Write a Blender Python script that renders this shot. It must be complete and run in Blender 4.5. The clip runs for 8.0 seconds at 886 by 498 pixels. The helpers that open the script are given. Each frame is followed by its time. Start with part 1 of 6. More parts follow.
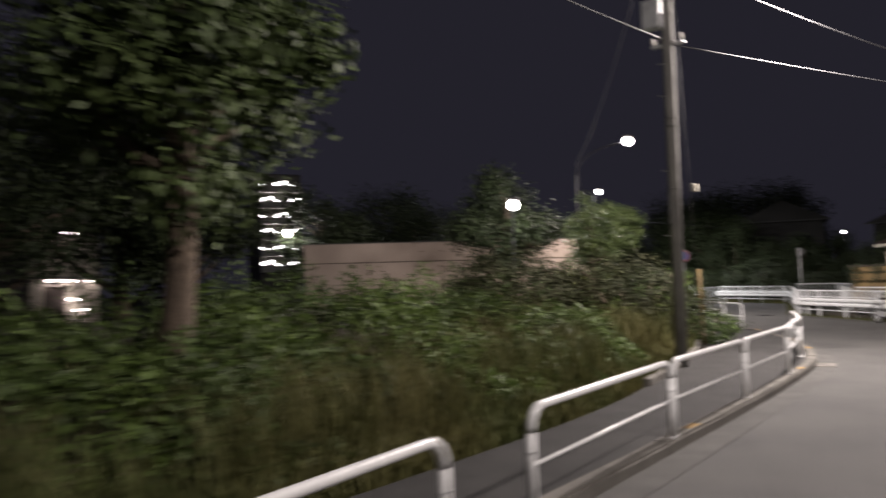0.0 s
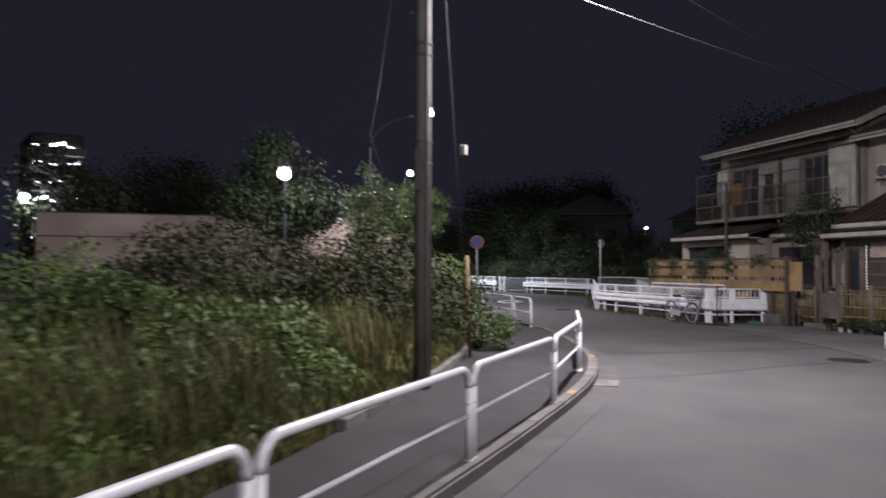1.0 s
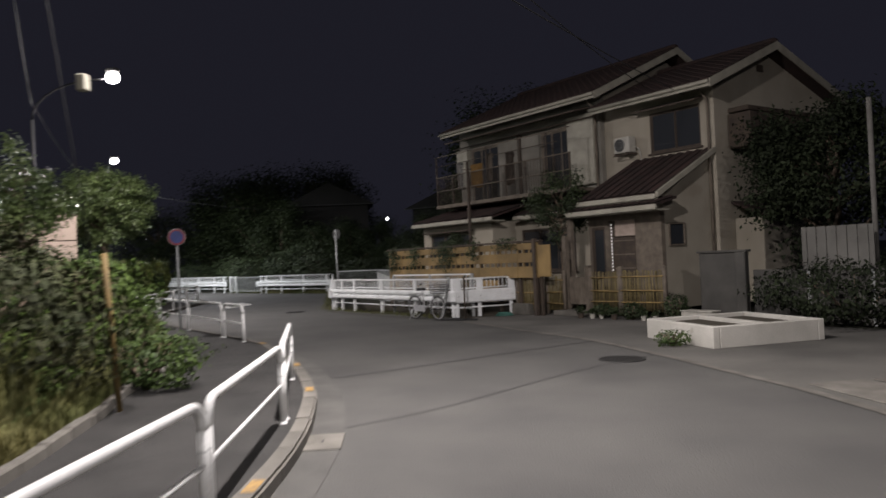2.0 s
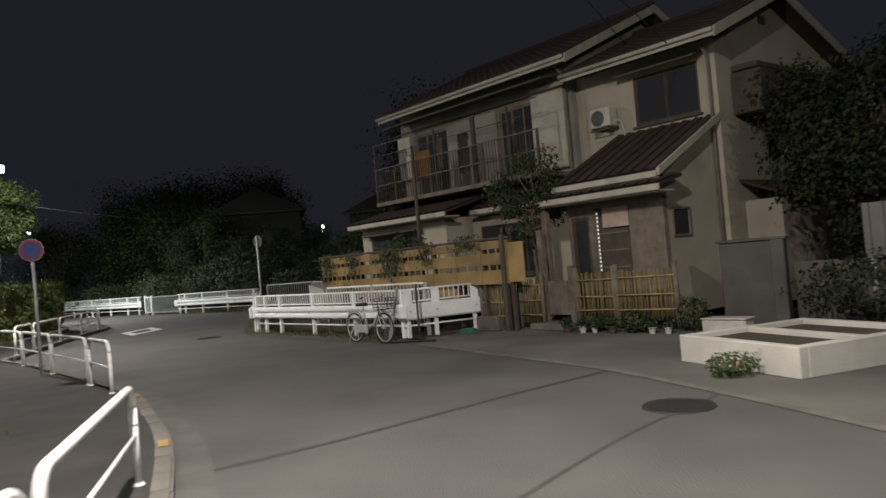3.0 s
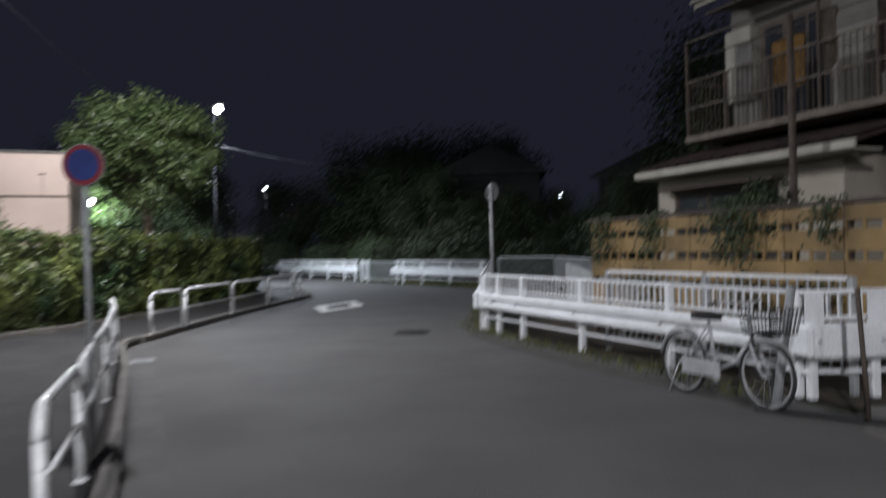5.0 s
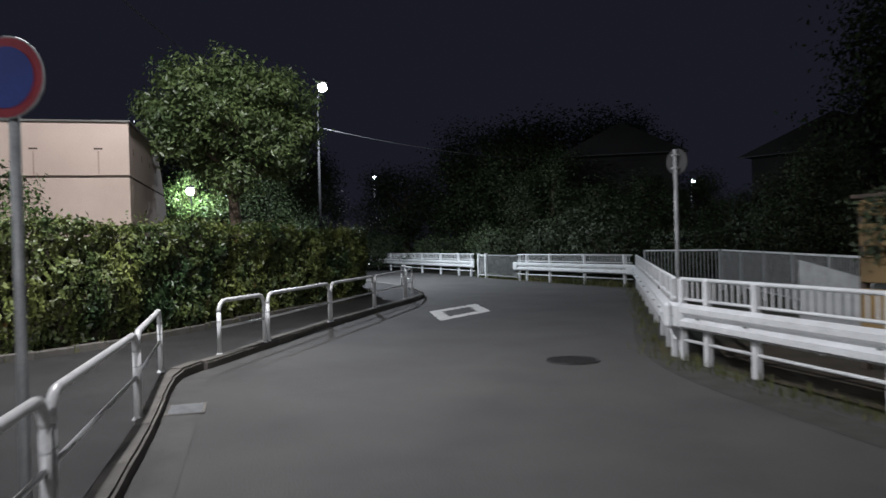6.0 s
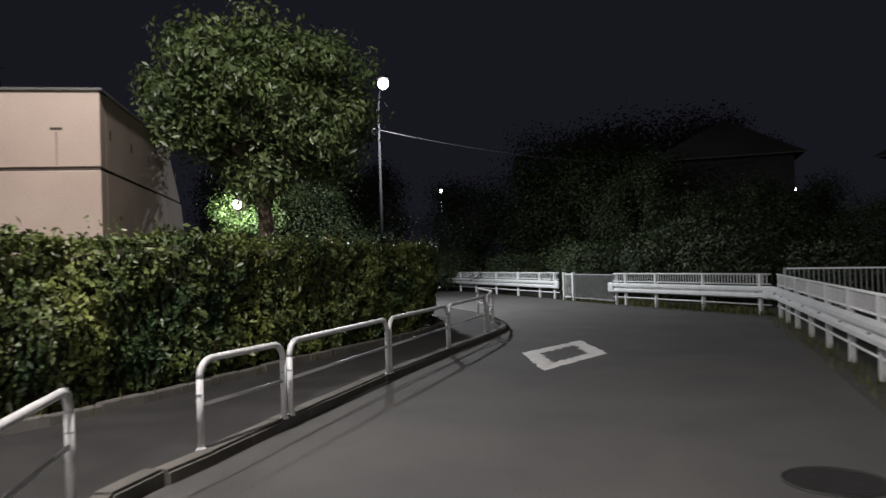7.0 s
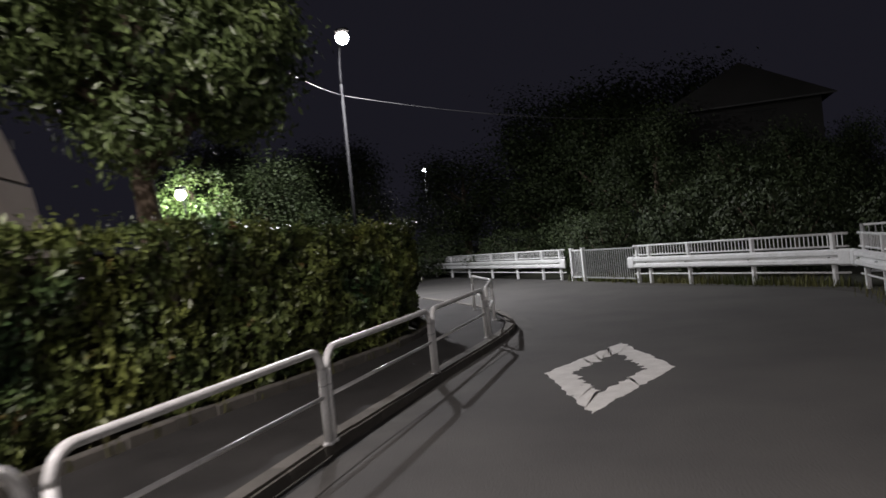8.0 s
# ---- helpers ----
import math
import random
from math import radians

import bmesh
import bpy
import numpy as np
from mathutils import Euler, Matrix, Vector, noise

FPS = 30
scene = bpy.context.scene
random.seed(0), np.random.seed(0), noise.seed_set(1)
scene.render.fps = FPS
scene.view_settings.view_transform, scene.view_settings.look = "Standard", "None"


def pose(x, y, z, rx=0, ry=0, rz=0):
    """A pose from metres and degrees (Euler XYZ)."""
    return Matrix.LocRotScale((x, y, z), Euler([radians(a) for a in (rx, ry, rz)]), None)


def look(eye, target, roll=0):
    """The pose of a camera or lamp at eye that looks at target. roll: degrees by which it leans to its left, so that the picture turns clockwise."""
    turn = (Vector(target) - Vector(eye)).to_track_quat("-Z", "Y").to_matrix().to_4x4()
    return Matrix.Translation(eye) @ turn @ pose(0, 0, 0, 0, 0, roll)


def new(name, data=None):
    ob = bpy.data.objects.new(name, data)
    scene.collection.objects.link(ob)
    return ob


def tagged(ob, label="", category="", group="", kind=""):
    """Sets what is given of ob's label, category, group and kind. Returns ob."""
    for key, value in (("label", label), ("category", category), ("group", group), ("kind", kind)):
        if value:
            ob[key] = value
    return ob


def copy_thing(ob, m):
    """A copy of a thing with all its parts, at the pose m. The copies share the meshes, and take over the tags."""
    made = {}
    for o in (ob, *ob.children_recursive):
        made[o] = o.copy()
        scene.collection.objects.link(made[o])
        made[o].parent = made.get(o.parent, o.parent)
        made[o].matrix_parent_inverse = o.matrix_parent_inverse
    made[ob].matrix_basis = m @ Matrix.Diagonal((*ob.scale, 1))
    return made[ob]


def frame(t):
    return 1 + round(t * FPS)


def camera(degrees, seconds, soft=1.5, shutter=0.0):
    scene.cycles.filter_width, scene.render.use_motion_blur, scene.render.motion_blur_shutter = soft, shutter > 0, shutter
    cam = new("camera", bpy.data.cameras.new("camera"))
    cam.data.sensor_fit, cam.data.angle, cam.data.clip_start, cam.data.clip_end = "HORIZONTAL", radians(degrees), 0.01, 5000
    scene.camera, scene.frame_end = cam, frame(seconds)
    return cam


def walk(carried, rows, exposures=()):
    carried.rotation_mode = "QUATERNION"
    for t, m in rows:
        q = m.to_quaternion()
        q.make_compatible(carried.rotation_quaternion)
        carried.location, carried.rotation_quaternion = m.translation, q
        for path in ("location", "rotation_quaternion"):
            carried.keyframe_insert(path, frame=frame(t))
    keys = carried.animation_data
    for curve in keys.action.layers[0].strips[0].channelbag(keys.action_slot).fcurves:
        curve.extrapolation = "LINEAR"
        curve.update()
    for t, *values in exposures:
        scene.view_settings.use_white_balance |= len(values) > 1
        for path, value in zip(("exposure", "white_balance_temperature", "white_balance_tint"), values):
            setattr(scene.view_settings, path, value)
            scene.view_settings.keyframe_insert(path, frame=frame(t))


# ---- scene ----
# ---------------------------------------------------------------- camera
cam = camera(61.8, 8.0, soft=1.5, shutter=0.42)
PATH = [
    (0, (8.073, -14.369, 1.702), (6.824, -12.81, 1.8), -1.6),
    (0.1, (8.009, -13.789, 1.715), (6.833, -12.173, 1.801), -1.6),
    (0.2, (7.978, -13.362, 1.669), (6.872, -11.698, 1.749), -0.9),
    (0.3, (7.927, -12.833, 1.661), (6.876, -11.134, 1.745), -0.7),
    (0.5, (7.749, -11.951, 1.708), (6.778, -10.205, 1.795), -0.5),
    (0.7, (7.65, -11.291, 1.685), (6.731, -9.516, 1.77), -0.1),
    (1, (7.434, -9.838, 1.681), (6.567, -8.036, 1.733), 0.2),
    (1.4, (7.216, -8.257, 1.638), (6.591, -6.357, 1.644), -0.5),
    (1.5, (7.115, -7.729, 1.625), (6.573, -5.804, 1.629), -1.1),
    (1.6, (7.129, -7.38, 1.64), (6.673, -5.433, 1.64), -1.2),
    (2, (6.829, -5.784, 1.684), (6.612, -3.796, 1.707), -2.7),
    (2.2, (6.703, -4.882, 1.661), (6.543, -2.889, 1.703), -4.0),
    (3.3, (6.083, -0.425, 1.637), (6.038, 1.574, 1.655), -4.9),
    (3.5, (5.96, 0.4, 1.652), (5.895, 2.399, 1.655), -4.4),
    (4, (5.441, 2.574, 1.644), (5.132, 4.55, 1.663), -2.3),
    (4.5, (4.788, 4.611, 1.63), (4.265, 6.542, 1.635), -1.7),
    (4.9, (4.111, 6.153, 1.614), (3.474, 8.048, 1.607), -2.1),
    (4.967, (3.968, 6.393, 1.592), (3.296, 8.277, 1.567), -1.8),
    (5, (3.893, 6.514, 1.583), (3.242, 8.405, 1.582), -1.4),
    (5.033, (3.838, 6.634, 1.581), (3.2, 8.529, 1.594), -1.3),
    (5.1, (3.727, 6.873, 1.578), (3.061, 8.759, 1.574), -1.4),
    (6.3, (0.964, 11.212, 1.611), (-0.002, 12.963, 1.614), -1.6),
    (6.5, (0.457, 11.947, 1.614), (-0.551, 13.674, 1.635), -1.7),
    (7, (-0.77, 13.744, 1.63), (-1.839, 15.434, 1.667), -1.9),
    (7.5, (-1.923, 15.575, 1.615), (-3.022, 17.246, 1.63), -2.8),
    (8, (-2.94, 17.525, 1.602), (-3.991, 19.227, 1.595), -5.8),
]
walk(cam, [(t, look(eye, target, roll)) for t, eye, target, roll in PATH],
     exposures=[(0, 0.2, 6900, 20), (0.6, 0.1, 6000, 22), (1.0, -0.05, 6100, 26), (1.5, -0.3, 6200, 21), (2.2, -0.2, 6700, 15), (3.5, -0.03, 6900, 12), (4.2, 0.08, 6300, 13), (5.2, -0.2, 5900, 14),
                (6.3, -0.5, 6100, 13), (7, -0.62, 6500, 15), (8, -0.55, 6700, 19)])

# ---------------------------------------------------------------- world and lights
world = bpy.data.worlds.new("night")
scene.world = world
world.use_nodes = True
world.node_tree.nodes["Background"].inputs[0].default_value = (0.0130, 0.0134, 0.0200, 1)
world.node_tree.nodes["Background"].inputs[1].default_value = 1.0


def lamp(name, at, watts, colour, size=0.3, down=True):
    """A street lamp's light: a small disc that shines downwards, or a bare globe."""
    data = bpy.data.lights.new(name, "AREA" if down else "POINT")
    data.energy, data.color = watts, colour
    if down:
        data.shape, data.size = "DISK", size
    else:
        data.shadow_soft_size = size
    ob = new(name, data)
    ob.location = at
    return ob


POLE_LAMP = (5.0, 1.7, 7.3)
# assumed lamp out of view, added to light the bank, rails and end wall
ADDED_REAR_LAMP = (11.3, -9.0, 7.4)
ARM_LAMP = (-5.84, 16.35, 7.87)
FAR_LAMP = (-17.08, 35.76, 8.33)
COOL, WHITE = (0.93, 0.98, 1.0), (1.0, 0.97, 0.93)
lamp("pole_lamp_light", POLE_LAMP, 2100, WHITE, 0.15, False)
lamp("pole_lamp_downlight", (POLE_LAMP[0], POLE_LAMP[1], POLE_LAMP[2] - 0.2), 1000, WHITE)
lamp("added_rear_light", ADDED_REAR_LAMP, 2300, WHITE, 0.15, False)
lamp("arm_lamp_light", ARM_LAMP, 1400, WHITE)
lamp("far_lamp_light", FAR_LAMP, 2900, COOL)
lamp("park_light_1", (-7.2, 9.0, 4.65), 260, COOL, 0.18, False)
lamp("park_light_2", (-23.6, 11.7, 4.75), 300, COOL, 0.18, False)
lamp("garden_light", (-22.85, 33.8, 4.1), 500, (0.75, 1.0, 0.72), 0.15, False)
lamp("lane_light_1", (-32.67, 64.2, 7.2), 500, COOL)
lamp("lane_light_2", (-8.13, 75.6, 6.1), 500, COOL)

# ---------------------------------------------------------------- materials
def material(name, colour, rough=0.7, metal=0.0, colour2=None, scale=6.0, detail=6.0, bump=0.2, fine=60.0,
             island=0.0, objects=0.0, spec=0.5, sheer=0.0, spots=None):
    """Two scales of noise: a slow mottling between two colours and a fine grain that also drives the bump."""
    m = bpy.data.materials.new(name)
    m.use_nodes = True
    nt = m.node_tree
    b = nt.nodes["Principled BSDF"]
    b.inputs["Roughness"].default_value = rough
    b.inputs["Metallic"].default_value = metal
    b.inputs["Specular IOR Level"].default_value = spec
    co = nt.nodes.new("ShaderNodeTexCoord")
    n1 = nt.nodes.new("ShaderNodeTexNoise")
    n1.inputs["Scale"].default_value, n1.inputs["Detail"].default_value = scale, detail
    n2 = nt.nodes.new("ShaderNodeTexNoise")
    n2.inputs["Scale"].default_value, n2.inputs["Detail"].default_value = fine, 4
    for n in (n1, n2):
        nt.links.new(co.outputs["Object"], n.inputs["Vector"])
    c2 = colour2 or tuple(c * 0.72 for c in colour)
    ramp = nt.nodes.new("ShaderNodeValToRGB")
    ramp.color_ramp.elements[0].position, ramp.color_ramp.elements[1].position = 0.32, 0.68
    ramp.color_ramp.elements[0].color, ramp.color_ramp.elements[1].color = (*c2, 1), (*colour, 1)
    nt.links.new(n1.outputs["Fac"], ramp.inputs["Fac"])
    last = ramp.outputs["Color"]

    def scaled(source, low, high, col):
        mr = nt.nodes.new("ShaderNodeMapRange")
        mr.inputs["To Min"].default_value, mr.inputs["To Max"].default_value = low, high
        nt.links.new(source, mr.inputs["Value"])
        hs = nt.nodes.new("ShaderNodeHueSaturation")
        nt.links.new(mr.outputs["Result"], hs.inputs["Value"])
        nt.links.new(col, hs.inputs["Color"])
        return hs.outputs["Color"]

    last = scaled(n2.outputs["Fac"], 0.72, 1.28, last)
    if island:
        g = nt.nodes.new("ShaderNodeNewGeometry")
        last = scaled(g.outputs["Random Per Island"], 1 - island, 1 + island, last)
    if objects:
        g = nt.nodes.new("ShaderNodeObjectInfo")
        last = scaled(g.outputs["Random"], 1 - objects, 1 + objects, last)
    if spots:
        n3 = nt.nodes.new("ShaderNodeTexNoise")
        n3.inputs["Scale"].default_value, n3.inputs["Detail"].default_value = spots[1], 8
        nt.links.new(co.outputs["Object"], n3.inputs["Vector"])
        r3 = nt.nodes.new("ShaderNodeValToRGB")
        r3.color_ramp.elements[0].position, r3.color_ramp.elements[1].position = spots[2], spots[2] + 0.08
        nt.links.new(n3.outputs["Fac"], r3.inputs["Fac"])
        mix = nt.nodes.new("ShaderNodeMix")
        mix.data_type = "RGBA"
        nt.links.new(r3.outputs["Color"], mix.inputs["Factor"])
        nt.links.new(last, mix.inputs["A"])
        mix.inputs["B"].default_value = (*spots[0], 1)
        last = mix.outputs["Result"]
    nt.links.new(last, b.inputs["Base Color"])
    if bump:
        bp = nt.nodes.new("ShaderNodeBump")
        bp.inputs["Strength"].default_value, bp.inputs["Distance"].default_value = bump, 0.01
        nt.links.new(n2.outputs["Fac"], bp.inputs["Height"])
        nt.links.new(bp.outputs["Normal"], b.inputs["Normal"])
    if sheer:
        b.inputs["Transmission Weight"].default_value = sheer
    return m


def glowing(name, colour, strength):
    m = bpy.data.materials.new(name)
    m.use_nodes = True
    b = m.node_tree.nodes["Principled BSDF"]
    b.inputs["Base Color"].default_value = (0.8, 0.8, 0.8, 1)
    b.inputs["Emission Color"].default_value = (*colour, 1)
    b.inputs["Emission Strength"].default_value = strength
    return m


ASPHALT = material("asphalt", (0.082, 0.079, 0.074), 0.85, colour2=(0.056, 0.054, 0.052), scale=0.7, detail=13.0, bump=1.0, fine=55, spots=((0.063, 0.061, 0.058), 0.35, 0.60))
GUTTER = material("gutter_concrete", (0.092, 0.088, 0.082), 0.9, colour2=(0.062, 0.060, 0.056), scale=2.0, bump=0.5, fine=80)
WALKWAY = material("walkway_asphalt", (0.038, 0.036, 0.034), 0.9, colour2=(0.020, 0.019, 0.018), scale=1.5, detail=13.0, bump=0.9, fine=110)
CONCRETE = material("concrete", (0.165, 0.153, 0.135), 0.9, colour2=(0.095, 0.088, 0.076), scale=3.0, bump=0.5, fine=80, objects=0.14)
FORECOURT = material("forecourt_concrete", (0.125, 0.118, 0.107), 0.9, colour2=(0.066, 0.063, 0.058), scale=0.5, bump=0.5, fine=70)
DIRT = material("edge_grit", (0.064, 0.061, 0.054), 1.0, colour2=(0.040, 0.039, 0.032), scale=4, bump=0.8, fine=40)
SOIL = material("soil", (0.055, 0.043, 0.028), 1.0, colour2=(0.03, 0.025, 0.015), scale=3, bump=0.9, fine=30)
GROUND = material("ground_earth", (0.04, 0.042, 0.026), 1.0, colour2=(0.024, 0.026, 0.014), scale=0.6, bump=0.8, fine=20)
MARKING = material("road_marking_paint", (0.80, 0.79, 0.76), 0.8, colour2=(0.66, 0.65, 0.62), scale=5, bump=0.4, fine=120, spots=((0.10, 0.098, 0.095), 7.0, 0.68))
PIPE = material("white_pipe_paint", (0.78, 0.78, 0.77), 0.32, colour2=(0.66, 0.66, 0.65), scale=4, bump=0.05, fine=40, spots=((0.30, 0.22, 0.15), 16.0, 0.72))
GUARD = material("white_guard_paint", (0.78, 0.79, 0.80), 0.45, colour2=(0.66, 0.67, 0.67), scale=3, bump=0.06, fine=50, spots=((0.34, 0.30, 0.26), 9.0, 0.72))
GALV = material("galvanised_steel", (0.38, 0.39, 0.39), 0.5, 0.15, colour2=(0.27, 0.28, 0.28), scale=8, bump=0.08)
POLEGREY = material("pole_concrete", (0.14, 0.134, 0.123), 0.85, colour2=(0.09, 0.086, 0.078), scale=2.5, bump=0.3, fine=60)
TAR = material("tar", (0.045, 0.044, 0.043), 0.7, scale=6, bump=0.2)
FADED = material("faded_yellow_sleeve", (0.19, 0.125, 0.04), 0.7, colour2=(0.11, 0.075, 0.03), scale=5, bump=0.1)
PANEL = material("dirty_pale_panel", (0.14, 0.135, 0.125), 0.8, colour2=(0.08, 0.077, 0.07), scale=1.5, bump=0.2)
OLDWALL = material("stained_old_wall", (0.085, 0.081, 0.074), 0.9, colour2=(0.05, 0.048, 0.044), scale=1.6, bump=0.3, fine=60)
CANE = material("old_bamboo_cane", (0.20, 0.155, 0.065), 0.7, colour2=(0.10, 0.080, 0.036), scale=6, bump=0.25, objects=0.3)
SHAFT = material("aged_pole_concrete", (0.18, 0.174, 0.16), 0.9, colour2=(0.12, 0.115, 0.105), scale=2.5, bump=0.3, fine=60)
# night gloom is put into the far houses' wall, roof and pane colours
FARWALL = material("night_darkened_wall", (0.022, 0.021, 0.02), 0.9, colour2=(0.012, 0.012, 0.011), scale=0.5, bump=0.1)
# rough pane, so that no lamp mirrors in it
DIMPANE = material("matte_dark_pane", (0.012, 0.012, 0.013), 0.8, scale=3, bump=0.05, spec=0.1)
YELLOWPAINT = material("worn_yellow_paint", (0.42, 0.25, 0.07), 0.8, colour2=(0.20, 0.13, 0.06), scale=14, bump=0.3, fine=90)
DULL = material("dull_grey_paint", (0.055, 0.055, 0.055), 0.7, colour2=(0.035, 0.035, 0.035), scale=4, bump=0.1)
LAMPPOLE = material("dark_lamp_pole", (0.016, 0.016, 0.017), 0.7, colour2=(0.010, 0.010, 0.011), scale=4, bump=0.1, spec=0.08)
IRON = material("cast_iron", (0.045, 0.044, 0.043), 0.6, 0.5, scale=10, bump=0.4)
STUCCO = material("cream_stucco", (0.37, 0.335, 0.275), 0.92, colour2=(0.28, 0.25, 0.20), scale=0.8, bump=0.5, fine=90, spots=((0.28, 0.245, 0.195), 0.9, 0.66))
WHITEWASH = material("whitewashed_render", (0.50, 0.48, 0.44), 0.85, colour2=(0.37, 0.355, 0.32), scale=1.6, bump=0.4, fine=60, spots=((0.30, 0.28, 0.24), 2.2, 0.66))
# weathered plaster of the left wing, its eave shade put into the grey
PLASTER = material("weathered_shaded_plaster", (0.25, 0.235, 0.205), 0.92, colour2=(0.15, 0.14, 0.12), scale=0.9, bump=0.4, fine=70)
TRIM = material("painted_trim", (0.37, 0.35, 0.29), 0.6, colour2=(0.27, 0.255, 0.21), scale=3, bump=0.1)
TILE = material("brown_roof_tile", (0.040, 0.021, 0.018), 0.85, colour2=(0.024, 0.015, 0.013), scale=3, bump=0.3, objects=0.2)
DARKWOOD = material("dark_weathered_wood", (0.075, 0.055, 0.04), 0.8, colour2=(0.04, 0.03, 0.024), scale=5, bump=0.4)
GREYWOOD = material("grey_weathered_wood", (0.17, 0.14, 0.11), 0.85, colour2=(0.10, 0.082, 0.065), scale=5, bump=0.4)
BAMBOO = material("dry_bamboo", (0.34, 0.235, 0.09), 0.65, colour2=(0.19, 0.125, 0.05), scale=6, bump=0.25, objects=0.25)
YELLOW = material("ochre_board", (0.31, 0.205, 0.08), 0.75, colour2=(0.13, 0.088, 0.038), scale=1.1, bump=0.25, objects=0.16)
BARK = material("bark", (0.16, 0.12, 0.085), 0.95, colour2=(0.08, 0.06, 0.045), scale=7, bump=0.9, fine=35)
LEAF = material("broad_leaf", (0.160, 0.212, 0.074), 0.42, colour2=(0.068, 0.108, 0.040), scale=1.2, bump=0, island=0.45, spec=0.6)
HEDGELEAF = material("hedge_leaf", (0.185, 0.210, 0.054), 0.42, colour2=(0.034, 0.068, 0.026), scale=1.1, bump=0, island=0.5, spec=0.5, spots=((0.19, 0.085, 0.035), 3.5, 0.66))
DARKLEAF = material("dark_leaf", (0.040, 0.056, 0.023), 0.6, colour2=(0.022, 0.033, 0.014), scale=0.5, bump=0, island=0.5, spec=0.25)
BROWNLEAF = material("dry_brown_leaf", (0.044, 0.044, 0.020), 0.75, colour2=(0.026, 0.033, 0.014), scale=1.0, bump=0, island=0.45, spec=0.2)
TREELEAF = material("park_tree_leaf", (0.085, 0.120, 0.040), 0.55, colour2=(0.040, 0.062, 0.022), scale=1.0, bump=0, island=0.45, spec=0.3)
# leaf green taken down to near black for plants the lamps leave in shade
SHADELEAF = material("shade_blackened_leaf", (0.017, 0.023, 0.011), 0.75, colour2=(0.010, 0.014, 0.007), scale=0.6, bump=0, island=0.5, spec=0.15)
WEED = material("weed_leaf", (0.090, 0.138, 0.030), 0.6, colour2=(0.020, 0.037, 0.012), scale=0.42, bump=0, island=0.45, spec=0.25)
GRASS = material("long_grass", (0.150, 0.138, 0.054), 0.75, colour2=(0.074, 0.092, 0.030), scale=0.6, bump=0, island=0.4, spec=0.2)
PINK = material("pinkish_concrete_wall", (0.50, 0.40, 0.335), 0.9, colour2=(0.40, 0.315, 0.26), scale=0.7, bump=0.3, fine=70, spots=((0.30, 0.235, 0.20), 0.8, 0.66))
RUST = material("rust_streak", (0.36, 0.275, 0.225), 0.9, scale=6, bump=0.1)
RED = material("sign_red", (0.22, 0.022, 0.032), 0.45, scale=5, bump=0.0)
BLUE = material("sign_blue", (0.022, 0.04, 0.19), 0.45, scale=5, bump=0.0)
BLACK = material("black_rubber", (0.02, 0.02, 0.02), 0.7, scale=8, bump=0.1)
CHROME = material("bright_metal", (0.46, 0.46, 0.46), 0.3, 0.25, scale=8, bump=0.02)
SILVER = material("silver_bike_paint", (0.42, 0.42, 0.43), 0.35, 0.0, scale=8, bump=0.02)
WIRE = material("black_cable", (0.05, 0.05, 0.052), 0.6, bump=0)
CURTAIN = material("grey_curtain", (0.30, 0.29, 0.27), 0.95, colour2=(0.2, 0.19, 0.18), scale=5, bump=0.2)
CREAMCLOTH = material("cream_door_curtain", (0.40, 0.32, 0.27), 0.95, scale=5, bump=0.2)
ORANGECLOTH = material("ochre_laundry", (0.30, 0.17, 0.05), 0.95, scale=7, bump=0.2)
TEAL = material("teal_plastic", (0.05, 0.16, 0.13), 0.5, bump=0.05)
ACWHITE = material("aged_white_plastic", (0.50, 0.48, 0.43), 0.6, bump=0.05)
GLOW = glowing("lamp_lens", (1.0, 0.98, 0.94), 60)
GLOWFAR = glowing("far_lamp_lens", (0.95, 0.98, 1.0), 40)
GLOWDIM = glowing("lit_window", (1.0, 0.95, 0.9), 0.6)
GLOWSTRIP = glowing("lit_balcony_front", (0.95, 0.97, 1.0), 9.0)
GLOWTUBE = glowing("lit_tube", (1.0, 0.93, 0.95), 14.0)

GLASS = bpy.data.materials.new("window_glass")
GLASS.use_nodes = True
_g = GLASS.node_tree.nodes["Principled BSDF"]
_g.inputs["Base Color"].default_value = (0.03, 0.033, 0.038, 1)
_g.inputs["Roughness"].default_value = 0.02
_g.inputs["Specular IOR Level"].default_value = 0.6


# ---------------------------------------------------------------- builders
def mesh_from(name, bm, mat):
    me = bpy.data.meshes.new(name)
    bm.normal_update()
    bm.to_mesh(me)
    bm.free()
    me.materials.append(mat)
    return me


def smooth(ob):
    for p in ob.data.polygons:
        p.use_smooth = True
    return ob


def part(name, bm, mat, parent=None, label=""):
    ob = new(name, mesh_from(name, bm, mat))
    ob.parent = parent
    return tagged(ob, label)


def thing(name, label, category, at=(0, 0, 0), turn=0.0, group="", kind=""):
    ob = new(name)
    ob.matrix_basis = pose(*at, 0, 0, turn)
    ob.empty_display_size = 0.2
    return tagged(ob, label, category, group, kind)


def box(bm, lo, hi, bevel=0.0):
    """An upright block between two corners, added to bm."""
    c = [(a + b) / 2 for a, b in zip(lo, hi)]
    d = [abs(b - a) for a, b in zip(lo, hi)]
    r = bmesh.ops.create_cube(bm, size=1, matrix=Matrix.Translation(c) @ Matrix.Diagonal((*d, 1)))
    if bevel:
        es = list({e for v in r["verts"] for e in v.link_edges})
        bmesh.ops.bevel(bm, geom=es, offset=min(bevel, min(d) * 0.4), segments=1, affect="EDGES")
    return bm


def boxes(*pairs, bevel=0.0):
    bm = bmesh.new()
    for lo, hi in pairs:
        box(bm, lo, hi, bevel)
    return bm


